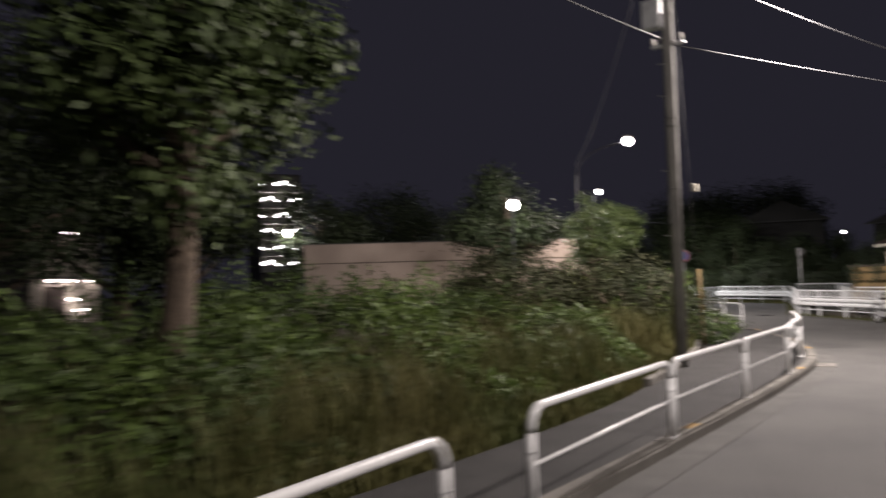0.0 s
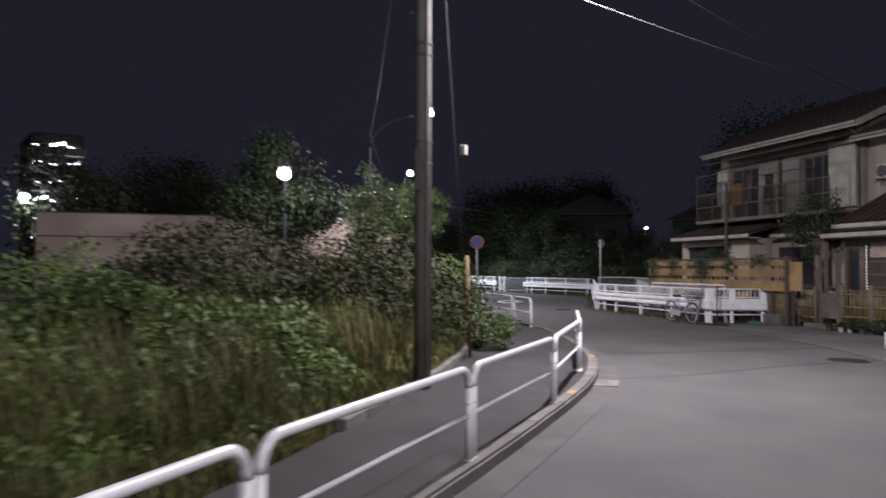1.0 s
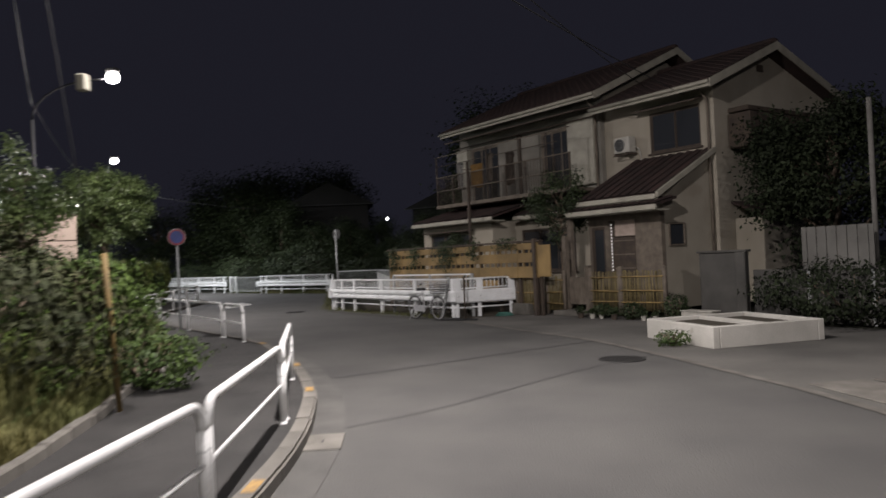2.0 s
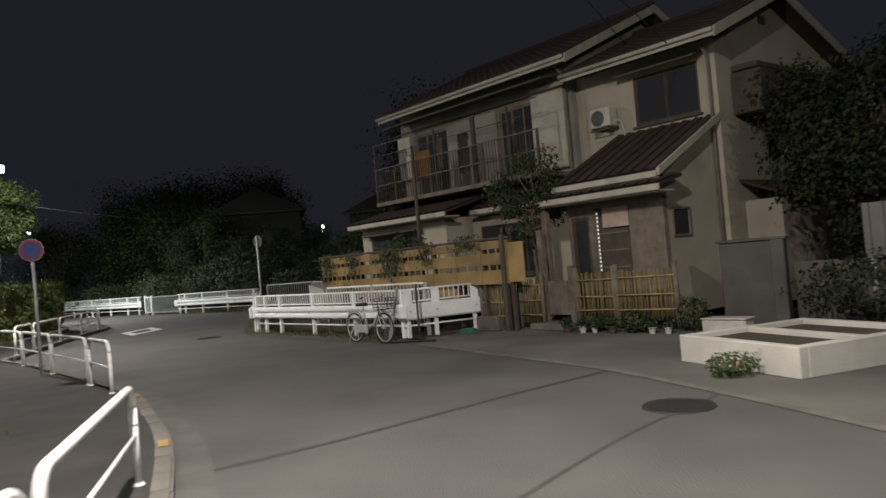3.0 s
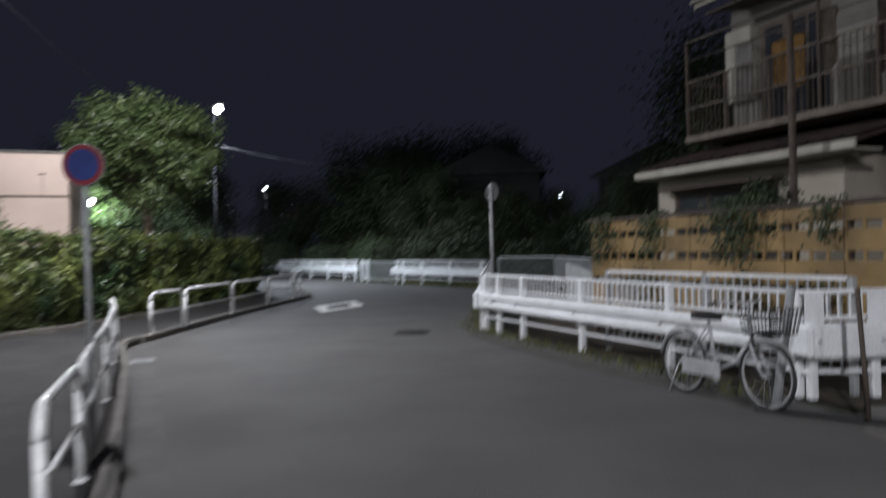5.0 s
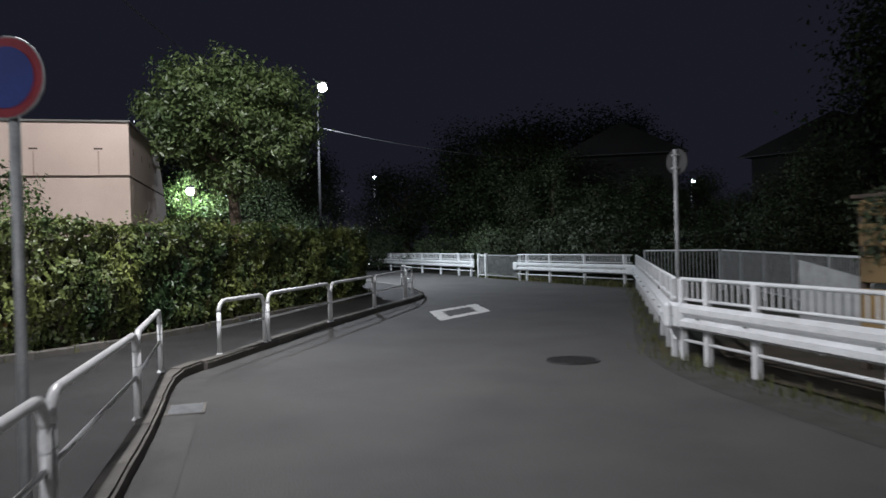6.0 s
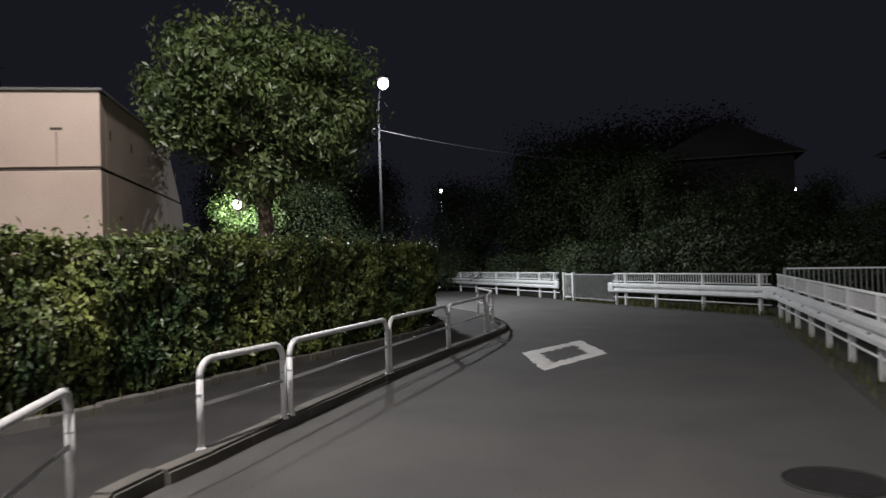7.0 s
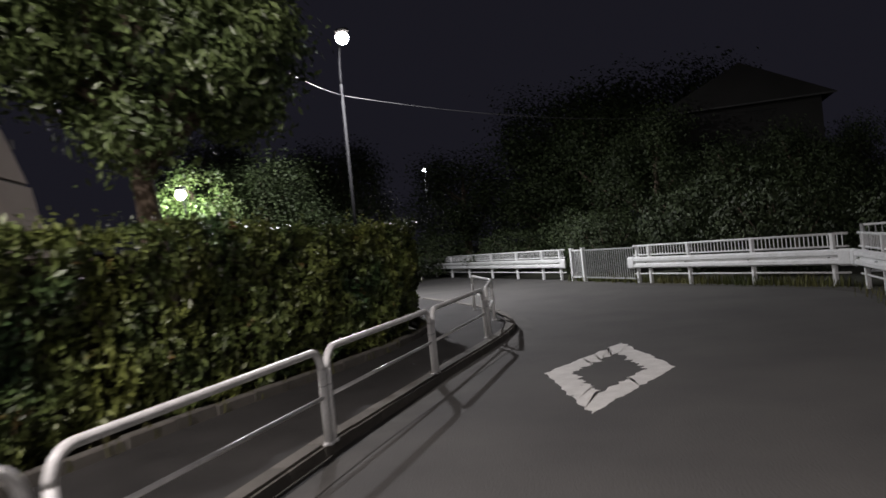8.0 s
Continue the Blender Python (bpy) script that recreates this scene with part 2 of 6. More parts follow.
def tube(points, radius, sides=10, closed=False, bm=None, radii=None):
    """A round bar swept along points."""
    bm = bm or bmesh.new()
    pts = [Vector(p) for p in points]
    n = len(pts)
    rings, ref = [], None
    for i, p in enumerate(pts):
        a, b = pts[i - 1] if (i or closed) else p, pts[(i + 1) % n] if (i < n - 1 or closed) else p
        d = (b - a).normalized()
        if ref is None:
            ref = d.cross(Vector((0, 0, 1)))
            if ref.length < 0.05:
                ref = d.cross(Vector((1, 0, 0)))
        ref = (ref - d * ref.dot(d)).normalized()
        up = d.cross(ref)
        r = radii[i] if radii else radius
        rings.append([bm.verts.new(p + (ref * math.cos(k * math.tau / sides) + up * math.sin(k * math.tau / sides)) * r) for k in range(sides)])
    for i in range(n if closed else n - 1):
        q, w = rings[i], rings[(i + 1) % n]
        for k in range(sides):
            bm.faces.new((q[k], q[(k + 1) % sides], w[(k + 1) % sides], w[k]))
    if not closed:
        bm.faces.new(rings[0][::-1])
        bm.faces.new(rings[-1])
    for f in bm.faces:
        f.smooth = True
    return bm


def prism(outline, low, high, bm=None):
    """A flat outline (x, y) raised from low to high; either may be a number or one number a corner."""
    bm = bm or bmesh.new()
    n = len(outline)
    lows = low if isinstance(low, (list, tuple)) else [low] * n
    highs = high if isinstance(high, (list, tuple)) else [high] * n
    a = [bm.verts.new((x, y, z)) for (x, y), z in zip(outline, lows)]
    b = [bm.verts.new((x, y, z)) for (x, y), z in zip(outline, highs)]
    bm.faces.new(a[::-1])
    bm.faces.new(b)
    for i in range(n):
        j = (i + 1) % n
        bm.faces.new((a[i], a[j], b[j], b[i]))
    bmesh.ops.recalc_face_normals(bm, faces=bm.faces)
    return bm


def line_of(points, step):
    """Even steps along a polyline smoothed by a Catmull-Rom curve: places and directions."""
    p = [np.array(q, float) for q in points]
    p = [2 * p[0] - p[1]] + p + [2 * p[-1] - p[-2]]
    dense = []
    for i in range(1, len(p) - 2):
        for t in np.linspace(0, 1, 24, endpoint=False):
            a, b, c, d = p[i - 1:i + 3]
            dense.append(0.5 * (2 * b + (c - a) * t + (2 * a - 5 * b + 4 * c - d) * t ** 2 + (3 * b - a - 3 * c + d) * t ** 3))
    dense.append(p[-2])
    dense = np.array(dense)
    s = np.r_[0, np.cumsum(np.linalg.norm(np.diff(dense, axis=0), axis=1))]
    n = max(2, int(round(s[-1] / step)) + 1)
    at = np.linspace(0, s[-1], n)
    out = np.stack([np.interp(at, s, dense[:, k]) for k in range(dense.shape[1])], 1)
    d = np.gradient(out, axis=0)
    d /= np.linalg.norm(d, axis=1)[:, None]
    return out, d


def strip(points, left, right, z, mat, name, kind, label, category, step=0.5, thick=0.0):
    """A ribbon along a polyline, from left to right metres off it (right is positive)."""
    p, d = line_of(points, step)
    side = np.stack([d[:, 1], -d[:, 0]], 1)
    bm = bmesh.new()
    rows = []
    for q, s in zip(p, side):
        a, b = q + s * left, q + s * right
        row = [bm.verts.new((*a, z)), bm.verts.new((*b, z))]
        if thick:
            row += [bm.verts.new((*b, z - thick)), bm.verts.new((*a, z - thick))]
        rows.append(row)
    m = len(rows[0])
    for r, w in zip(rows, rows[1:]):
        for k in range(m if thick else 1):
            bm.faces.new((r[k], r[(k + 1) % m], w[(k + 1) % m], w[k]))
    bmesh.ops.recalc_face_normals(bm, faces=bm.faces)
    if not thick:
        for f in bm.faces:
            if f.normal.z < 0:
                f.normal_flip()
    return tagged(part(name, bm, mat), label, category, kind=kind)


def leaf_mesh(name, at, facing, size, mat, rng, long=1.9):
    """Many small folded leaves, one island each: at (n,3), facing (n,3) outward hints, size (n,)."""
    n = len(at)
    d = facing + rng.normal(0, 0.55, (n, 3))
    d /= np.linalg.norm(d, axis=1)[:, None] + 1e-9
    along = np.cross(d, rng.normal(0, 1, (n, 3)))
    along /= np.linalg.norm(along, axis=1)[:, None] + 1e-9
    along[:, 2] -= 0.35
    along /= np.linalg.norm(along, axis=1)[:, None]
    across = np.cross(d, along)
    across /= np.linalg.norm(across, axis=1)[:, None] + 1e-9
    s = size[:, None]
    base, tip = at - along * s * long / 2, at + along * s * long / 2
    lft = at + across * s * 0.5 + d * s * 0.16
    rgt = at - across * s * 0.5 + d * s * 0.16
    v = np.stack([base, lft, tip, rgt], 1).reshape(-1, 3)
    i = np.arange(n)[:, None] * 4
    f = np.concatenate([i + [0, 1, 2], i + [0, 2, 3]], 1).reshape(-1, 3)
    me = bpy.data.meshes.new(name)
    me.vertices.add(len(v))
    me.vertices.foreach_set("co", v.astype(np.float32).ravel())
    me.loops.add(len(f) * 3)
    me.loops.foreach_set("vertex_index", f.astype(np.int32).ravel())
    me.polygons.add(len(f))
    me.polygons.foreach_set("loop_start", np.arange(0, len(f) * 3, 3, dtype=np.int32))
    me.update(calc_edges=True)
    me.materials.append(mat)
    return me


def tree(name, label, at, height, radius, low, mat, leaves, size, seed, lean=0.0, clumps=26, tuft=(0.24, 0.42), long=1.9, girth=1.0):
    """A tapered trunk with forking limbs and a crown of leaf clumps with gaps."""
    rng = np.random.default_rng(seed)
    t = thing(name, label, "tree", at)
    bm = bmesh.new()
    top = height * 0.8
    pts = [(lean * k / 6 + 0.05 * math.sin(k * 2.1 + seed), 0.05 * math.cos(k * 1.7 + seed), top * k / 6) for k in range(7)]
    r0 = 0.035 * height * girth
    tube(pts, r0, 9, bm=bm, radii=[r0 * (1.25 if k == 0 else 1 - 0.13 * k) for k in range(7)])
    cz, rz = (low + height) / 2, (height - low) / 2
    heads = []
    for k in range(clumps):
        u = rng.normal(0, 1, 3)
        u /= np.linalg.norm(u)
        q = np.array([lean * 0.6, 0, cz]) + u * np.array([radius, radius, rz]) * rng.uniform(0.45, 0.84)
        heads.append((q, rng.uniform(*tuft) * radius))
        a = np.array([lean * 0.5, 0, min(max(low * 0.9, q[2] - 0.5 * radius), top * 0.92)])
        if k < 14:
            mid = (a + q) / 2 + rng.normal(0, 0.12, 3)
            tube([a, mid, q], 0.03, 5, bm=bm, radii=[r0 * 0.42, r0 * 0.26, r0 * 0.08])
    part("trunk", bm, BARK, t)
    at_l, face_l = [], []
    weight = np.array([h[1] ** 2 for h in heads])
    counts = (leaves * weight / weight.sum()).astype(int)
    for (q, r), c in zip(heads, counts):
        u = rng.normal(0, 1, (c, 3))
        u /= np.linalg.norm(u, axis=1)[:, None]
        at_l.append(q + u * r * (rng.uniform(0.15, 1.0, (c, 1)) ** 0.45) * np.array([1, 1, 0.85]) * (1 + 0.25 * rng.normal(0, 1, (c, 1))))
        face_l.append(u + np.array([0, 0, 0.4]))
    at_l, face_l = np.concatenate(at_l), np.concatenate(face_l)
    crown = new("crown", leaf_mesh("crown", at_l, face_l, rng.uniform(0.7, 1.3, len(at_l)) * size, mat, rng, long))
    crown.parent = t
    tagged(crown, kind="stuff")
    return t


def foliage(name, label, category, at, facing, size, mat, seed, kind="", long=1.9, stems=None):
    rng = np.random.default_rng(seed)
    ob = new(name, leaf_mesh(name, at, facing, rng.uniform(0.6, 1.35, len(at)) * size, mat, rng, long))
    return tagged(ob, label, category, kind=kind)


# house axes: u along its street front, v away from the road
TURN = -48.5
UX, UY = math.cos(radians(TURN)), math.sin(radians(TURN))


def uv(u, v):
    return (u * UX - v * UY, u * UY + v * UX)

# ---------------------------------------------------------------- ground, road, walkway
KERB = [(5.6, -22), (5.35, -12), (5.2, -7), (5.06, -3), (4.82, 0.3), (4.35, 2.6), (3.85, 4.1), (3.1, 5.9), (2.3, 7.4), (1.55, 8.75), (0.5, 10.1),
        (-1.4, 12.3), (-3.4, 14.55), (-4.9, 16.15), (-5.5, 16.95), (-5.72, 17.8), (-6.88, 21.6), (-7.65, 24.7), (-8.5, 28.2), (-9.2, 29.9), (-10.6, 31.9), (-13.0, 34.2), (-18, 38.5)]
INNER = [(3.9, -22), (3.9, -10), (3.75, -6), (3.3, -3.1), (2.85, -0.9), (2.2, 1.6), (1.6, 3.4), (1.0, 6.0), (-1.5, 9.9), (-4.4, 12.8), (-8.4, 14.4), (-8.35, 16.5),
         (-8.3, 18.4), (-9.0, 22.2), (-9.5, 25.9), (-10.2, 28.3), (-11.2, 29.8), (-13.5, 32.0), (-18.6, 36.6)]
FAR_SIDE = [(5.15, 13.35), (6.75, 10.55), (8.0, 8.35), (8.9, 6.05), (9.5, 4.2), (10.1, 2.15), (11.0, -3), (11.6, -10), (12, -22)]


def sheet(outline, z, mat, name, label, category, kind="structure"):
    bm = bmesh.new()
    bm.faces.new([bm.verts.new((x, y, z)) for x, y in outline])
    bmesh.ops.triangulate(bm, faces=bm.faces)
    for f in bm.faces:
        if f.normal.z < 0:
            f.normal_flip()
    return tagged(part(name, bm, mat), label, category, kind=kind)


sheet([(-400, -400), (400, -400), (400, 400), (-400, 400)], -0.03, GROUND, "ground", "dark earth reaching to the horizon", "ground")
kerb_pts, _ = line_of(KERB, 0.5)
road_right = [(12.2, -22), (11.6, -10), (11.0, -3), (10.1, 2.15), (9.5, 4.2), (8.9, 6.05), (8.0, 8.35), (6.75, 10.55), (5.6, 13.0), (4.6, 14.9), (2.4, 17.3), (0.15, 20.1), (-0.6, 22.5), (-1.5, 26.0), (-2.7, 30.5), (-3.8, 34.2),
              (-6.0, 36.1), (-9.6, 38.7), (-12.2, 41.2), (-17, 45.1), (-22.5, 49.6)]
sheet([tuple(p) for p in kerb_pts] + [(-24, 44)] + road_right[::-1], 0.0, ASPHALT, "road", "worn grey asphalt lane curving past a house", "road")

inner_pts, _ = line_of(INNER, 0.5)
bm = bmesh.new()
kerb_at, kerb_dir = line_of(KERB, 0.5)
walk_out = [(p[0] - d[1] * 0.12, p[1] + d[0] * 0.12) for p, d in zip(kerb_at, kerb_dir)]
prism(walk_out + [tuple(p) for p in inner_pts][::-1], 0.0, 0.11, bm)
tagged(part("pavement", bm, WALKWAY), "raised dark asphalt footway behind a concrete kerb", "pavement", kind="structure")

# gutter beside the kerb, and the seam where it meets the asphalt
strip(KERB, 0.0, 0.33, 0.006, GUTTER, "gutter", "structure", "worn concrete gutter along the kerb", "gutter")
strip(FAR_SIDE, -0.07, 0.07, 0.008, CONCRETE, "gutter_edge", "structure", "narrow concrete edging of the forecourt", "gutter")
forecourt = [tuple(p) for p in line_of(FAR_SIDE, 0.6)[0]]
sheet(forecourt + [(30, -22), (30, 10), uv(12, 15.5), uv(-7.2, 15.5), uv(-7.0, 14.9), uv(-7.2, 13.5)], 0.004, FORECOURT, "forecourt", "stained concrete forecourt before the house", "pavement")
sheet([uv(-16, 13.4), uv(-7.2, 13.4), uv(-7.2, 40), uv(-16, 40)], 0.005, SOIL, "bed_soil", "bare dark soil behind the guard fence", "ground")


def kerb_piece():
    bm = bmesh.new()
    prism([(-0.295, -0.16), (0.295, -0.16), (0.295, 0.0), (-0.295, 0.0)], -0.02, 0.125, bm)
    top = [e for e in bm.edges if all(v.co.z > 0.1 for v in e.verts) and all(v.co.y > -0.01 for v in e.verts)]
    bmesh.ops.bevel(bm, geom=top, offset=0.025, segments=2, affect="EDGES")
    return mesh_from("kerb_stone", bm, CONCRETE)


kerb = thing("kerb", "row of weathered concrete kerb stones", "kerb", kind="structure")
KERB_MESH = kerb_piece()
kp, kd = line_of(KERB, 0.6)
rng = random.Random(4)
for q, d in zip(kp, kd):
    if q[1] < -12 or q[1] > 36:
        continue
    s = new("kerb_stone", KERB_MESH)
    s.parent = kerb
    dropped = -0.004 if 4.6 < q[1] < 8.7 else 0.0
    s.matrix_basis = pose(q[0] + d[1] * 0.006, q[1] - d[0] * 0.006, dropped + rng.uniform(-0.004, 0.004), 0, 0, math.degrees(math.atan2(-d[1], -d[0])) + rng.uniform(-0.6, 0.6))

# worn yellow paint marks on the kerb
kline, kway = line_of(KERB, 0.1)
for x, y in ((5.3, -6.45), (4.93, -0.71), (4.06, 3.2), (3.2, 5.43), (1.52, 8.73)):
    i = int(np.argmin(np.hypot(kline[:, 0] - x, kline[:, 1] - y)))
    q, d = kline[i], kway[i]
    mark_ob = part("paint_mark", boxes(((-0.14, -0.125, 0.129), (0.14, -0.03, 0.133))), YELLOWPAINT, kerb, "worn yellow paint mark")
    mark_ob.matrix_basis = pose(q[0], q[1], 0, 0, 0, math.degrees(math.atan2(-d[1], -d[0])))

# pale slabs at the edge of the forecourt
for x, y, a, w, l in ((10.55, 2.75, 15, 0.36, 0.62), (11.35, 2.95, 15, 0.36, 0.62)):
    crossing = thing("forecourt_slab", "pale worn concrete slab at the forecourt edge", "slab", (x, y, 0.0), a, "forecourt slabs")
    part("slab", boxes(((-w, -l, 0.0), (w, l, 0.022)), bevel=0.008), CONCRETE, crossing)

# edging stones under the hedge
EDGE_MESH = mesh_from("edging_stone", boxes(((-0.299, -0.06, 0.0), (0.299, 0.06, 0.20)), bevel=0.015), CONCRETE)
edging = thing("edging", "mossy concrete edging stones along the hedge", "edging", kind="structure")
ep, ed = line_of(INNER, 0.6)
for q, d in zip(ep, ed):
    if -4 < q[1] < 33 and not (8.5 < q[1] < 15 and q[0] > -8.2):
        s = new("edging_stone", EDGE_MESH)
        s.parent = edging
        s.matrix_basis = pose(q[0], q[1], 0.02 + rng.uniform(-0.012, 0.012), rng.uniform(-2, 2), 0, math.degrees(math.atan2(d[1], d[0])) + rng.uniform(-1, 1))


def manhole(name, label, x, y, r):
    t = thing(name, label, "manhole cover", (x, y, 0.0))
    bm = bmesh.new()
    bmesh.ops.create_cone(bm, segments=40, cap_ends=True, radius1=r, radius2=r, depth=0.03, matrix=Matrix.Translation((0, 0, -0.006)))
    part("cover", bm, IRON, t)
    part("rim", tube([(math.cos(a) * r * 1.05, math.sin(a) * r * 1.05, 0.003) for a in np.linspace(0, math.tau, 40, endpoint=False)], 0.012, 5, True), IRON, t)
    for k in range(9):
        w = math.sqrt(max(0.0, 1 - ((k - 4) / 5) ** 2)) * r * 0.9
        part("stud", boxes(((-w, (k - 4) * r / 5.2 - 0.012, 0.008), (w, (k - 4) * r / 5.2 + 0.012, 0.014))), IRON, t)
    return t


manhole("manhole_cover", "round cast-iron cover set in the asphalt", -1.28, 19.61, 0.33)
manhole("manhole_cover", "round cast-iron cover near the forecourt edge", 8.24, 5.77, 0.33)


def drain(x, y, turn, label):
    t = thing("drain_grate", label, "drain", (x, y, 0.004), turn)
    part("frame", boxes(((-0.25, -0.19, 0), (0.25, -0.16, 0.012)), ((-0.25, 0.16, 0), (0.25, 0.19, 0.012)), ((-0.25, -0.16, 0), (-0.22, 0.16, 0.012)), ((0.22, -0.16, 0), (0.25, 0.16, 0.012))), CONCRETE, t)
    part("pit", boxes(((-0.22, -0.16, 0.002), (0.22, 0.16, 0.004))), BLACK, t)
    for k in range(9):
        part("bar", boxes(((-0.21 + k * 0.05, -0.16, 0.004), (-0.185 + k * 0.05, 0.16, 0.011))), GALV, t)


drain(-4.0, 15.5, 132, "pale steel grate over a gutter drain")
slab = thing("drain_cover", "pale concrete cover in the gutter by the kerb", "drain", (4.87, 1.0, 0.004), 100)
part("slab", boxes(((-0.3, -0.19, 0), (0.3, 0.19, 0.014)), bevel=0.006), CONCRETE, slab)
part("lift_slot", boxes(((-0.05, -0.01, 0.0142), (0.05, 0.01, 0.0156))), BLACK, slab)

# white box painted on the road
mark = thing("road_mark", "worn white diamond outline painted on the asphalt", "road marking")
corners = [(-6.62, 25.45), (-6.38, 27.6), (-5.2, 25.85), (-5.38, 23.68)]
cx, cy = (sum(c[k] for c in corners) / 4 for k in (0, 1))
inner = [(cx + (x - cx) * 0.57, cy + (y - cy) * 0.59) for x, y in corners]
worn = random.Random(17)


def worn_line(p, q, n, rough):
    """Points from p to q along a chipped edge."""
    along = Vector((q[0] - p[0], q[1] - p[1]))
    across = Vector((-along.y, along.x)).normalized()
    out = []
    for i in range(n):
        off = 0.0 if i == 0 else worn.gauss(0, rough)
        out.append(tuple(Vector(p) + along * (i / n) + across * off))
    return out


for k in range(4):
    j = (k + 1) % 4
    edge = worn_line(corners[k], corners[j], 22, 0.016) + [corners[j]]
    hole = worn_line(inner[j], inner[k], 22, 0.028) + [inner[k]]
    bm = bmesh.new()
    low = [[bm.verts.new((x, y, z)) for x, y in pts] for pts in (edge, hole[::-1]) for z in (0.0005, 0.004)]
    for i in range(22):
        for a, b in ((1, 3), (0, 1), (3, 2)):
            bm.faces.new((low[a][i], low[a][i + 1], low[b][i + 1], low[b][i]))
    bmesh.ops.recalc_face_normals(bm, faces=bm.faces)
    part("painted_bar", bm, MARKING, mark)

# dirt that has gathered along the foot of the guard fences
strip([(-9.3, 37.9), (-3.95, 33.7), (-2.3, 28.5), (-0.35, 20.6), (1.9, 17.0), (4.55, 14.2)], -0.22, 0.22, 0.0035, DIRT, "road_edge_dirt", "structure", "dark grit and moss along the road edge", "dirt", 0.4)

# tar seams across the lane
for pts, w in (([(3.7, 4.6), (4.9, 5.5), (6.5, 6.95), (8.0, 8.2)], 0.045), ([(4.95, 1.6), (5.87, 2.53), (7.48, 4.77), (8.9, 6.3)], 0.022)):
    strip(pts, -w, w, 0.003, TAR, "tar_seam", "structure", "dark tar seam across the asphalt", "seam", 0.3)


# ---------------------------------------------------------------- pipe railings
def hoop(a, b, z=0.11, height=0.76, low=True, group="pipe railings"):
    """One bent pipe from a to b with a lower bar."""
    a, b = Vector((*a, z)), Vector((*b, z))
    L = (b - a).length
    t = thing("pipe_railing", "white-painted bent steel pipe railing on the kerb", "railing", a, math.degrees(math.atan2((b - a).y, (b - a).x)), group)
    r = 0.16
    arc = [(math.sin(k * math.pi / 12), 1 - math.cos(k * math.pi / 12)) for k in range(1, 7)]
    left = [(0, 0, 0), (0, 0, height - r)] + [(r * (1 - math.cos(k * math.pi / 12)), 0, height - r + r * math.sin(k * math.pi / 12)) for k in range(1, 7)]
    right = [(L - x, y, zz) for x, y, zz in left[::-1]]
    mid = len(left)
    part("left_leg", tube(left[:2], 0.031, 12), PIPE, t)
    part("right_leg", tube(right[-2:], 0.031, 12), PIPE, t)
    part("top_bend", tube(left[1:] + right[:-1], 0.031, 12), PIPE, t)
    if low:
        part("lower_bar", tube([(0, 0, height * 0.5), (L, 0, height * 0.5)], 0.018, 8), PIPE, t)
    for x in (0, L):
        bm = bmesh.new()
        bmesh.ops.create_cone(bm, segments=12, cap_ends=True, radius1=0.05, radius2=0.036, depth=0.02, matrix=Matrix.Translation((x, 0, 0.012)))
        part("foot_collar", bm, PIPE, t)
        part("joint_ring", tube([(x + math.cos(a) * 0.032, math.sin(a) * 0.032, height * 0.62) for a in np.linspace(0, math.tau, 12, endpoint=False)], 0.004, 4, True), GALV, t)
    return t


def row_of_hoops(posts, gap=0.10):
    for p, q in zip(posts, posts[1:]):
        p, q = Vector((*p, 0)), Vector((*q, 0))
        d = (q - p).normalized() * gap / 2
        hoop((p + d)[:2], (q - d)[:2])


hoop((5.85, -14.0), (5.5, -11.2))
row_of_hoops([(5.40, -10.2), (5.14, -7.1), (5.0, -4.24), (4.84, -1.43), (4.36, 1.42)])
hoop((4.33, 1.55), (3.59, 4.08))
hoop((0.91, 9.21), (0.02, 10.33))
row_of_hoops([(-0.05, 10.42), (-1.88, 12.57), (-3.76, 14.72), (-5.6, 16.62)])
hoop((-5.92, 17.95), (-6.18, 19.2))
row_of_hoops([(-6.22, 19.3), (-6.99, 22.07), (-7.75, 24.87), (-8.57, 27.7)])
hoop((-8.63, 27.9), (-9.6, 29.9))
hoop((-9.65, 30.0), (-11.2, 32.0))


# ---------------------------------------------------------------- guard fences
PICKET = mesh_from("picket", boxes(((-0.008, -0.008, 0.80), (0.008, 0.008, 1.04))), GUARD)
GUARD_POST = mesh_from("post", boxes(((-0.045, -0.045, 0.0), (0.045, 0.045, 1.06)), bevel=0.012), GUARD)


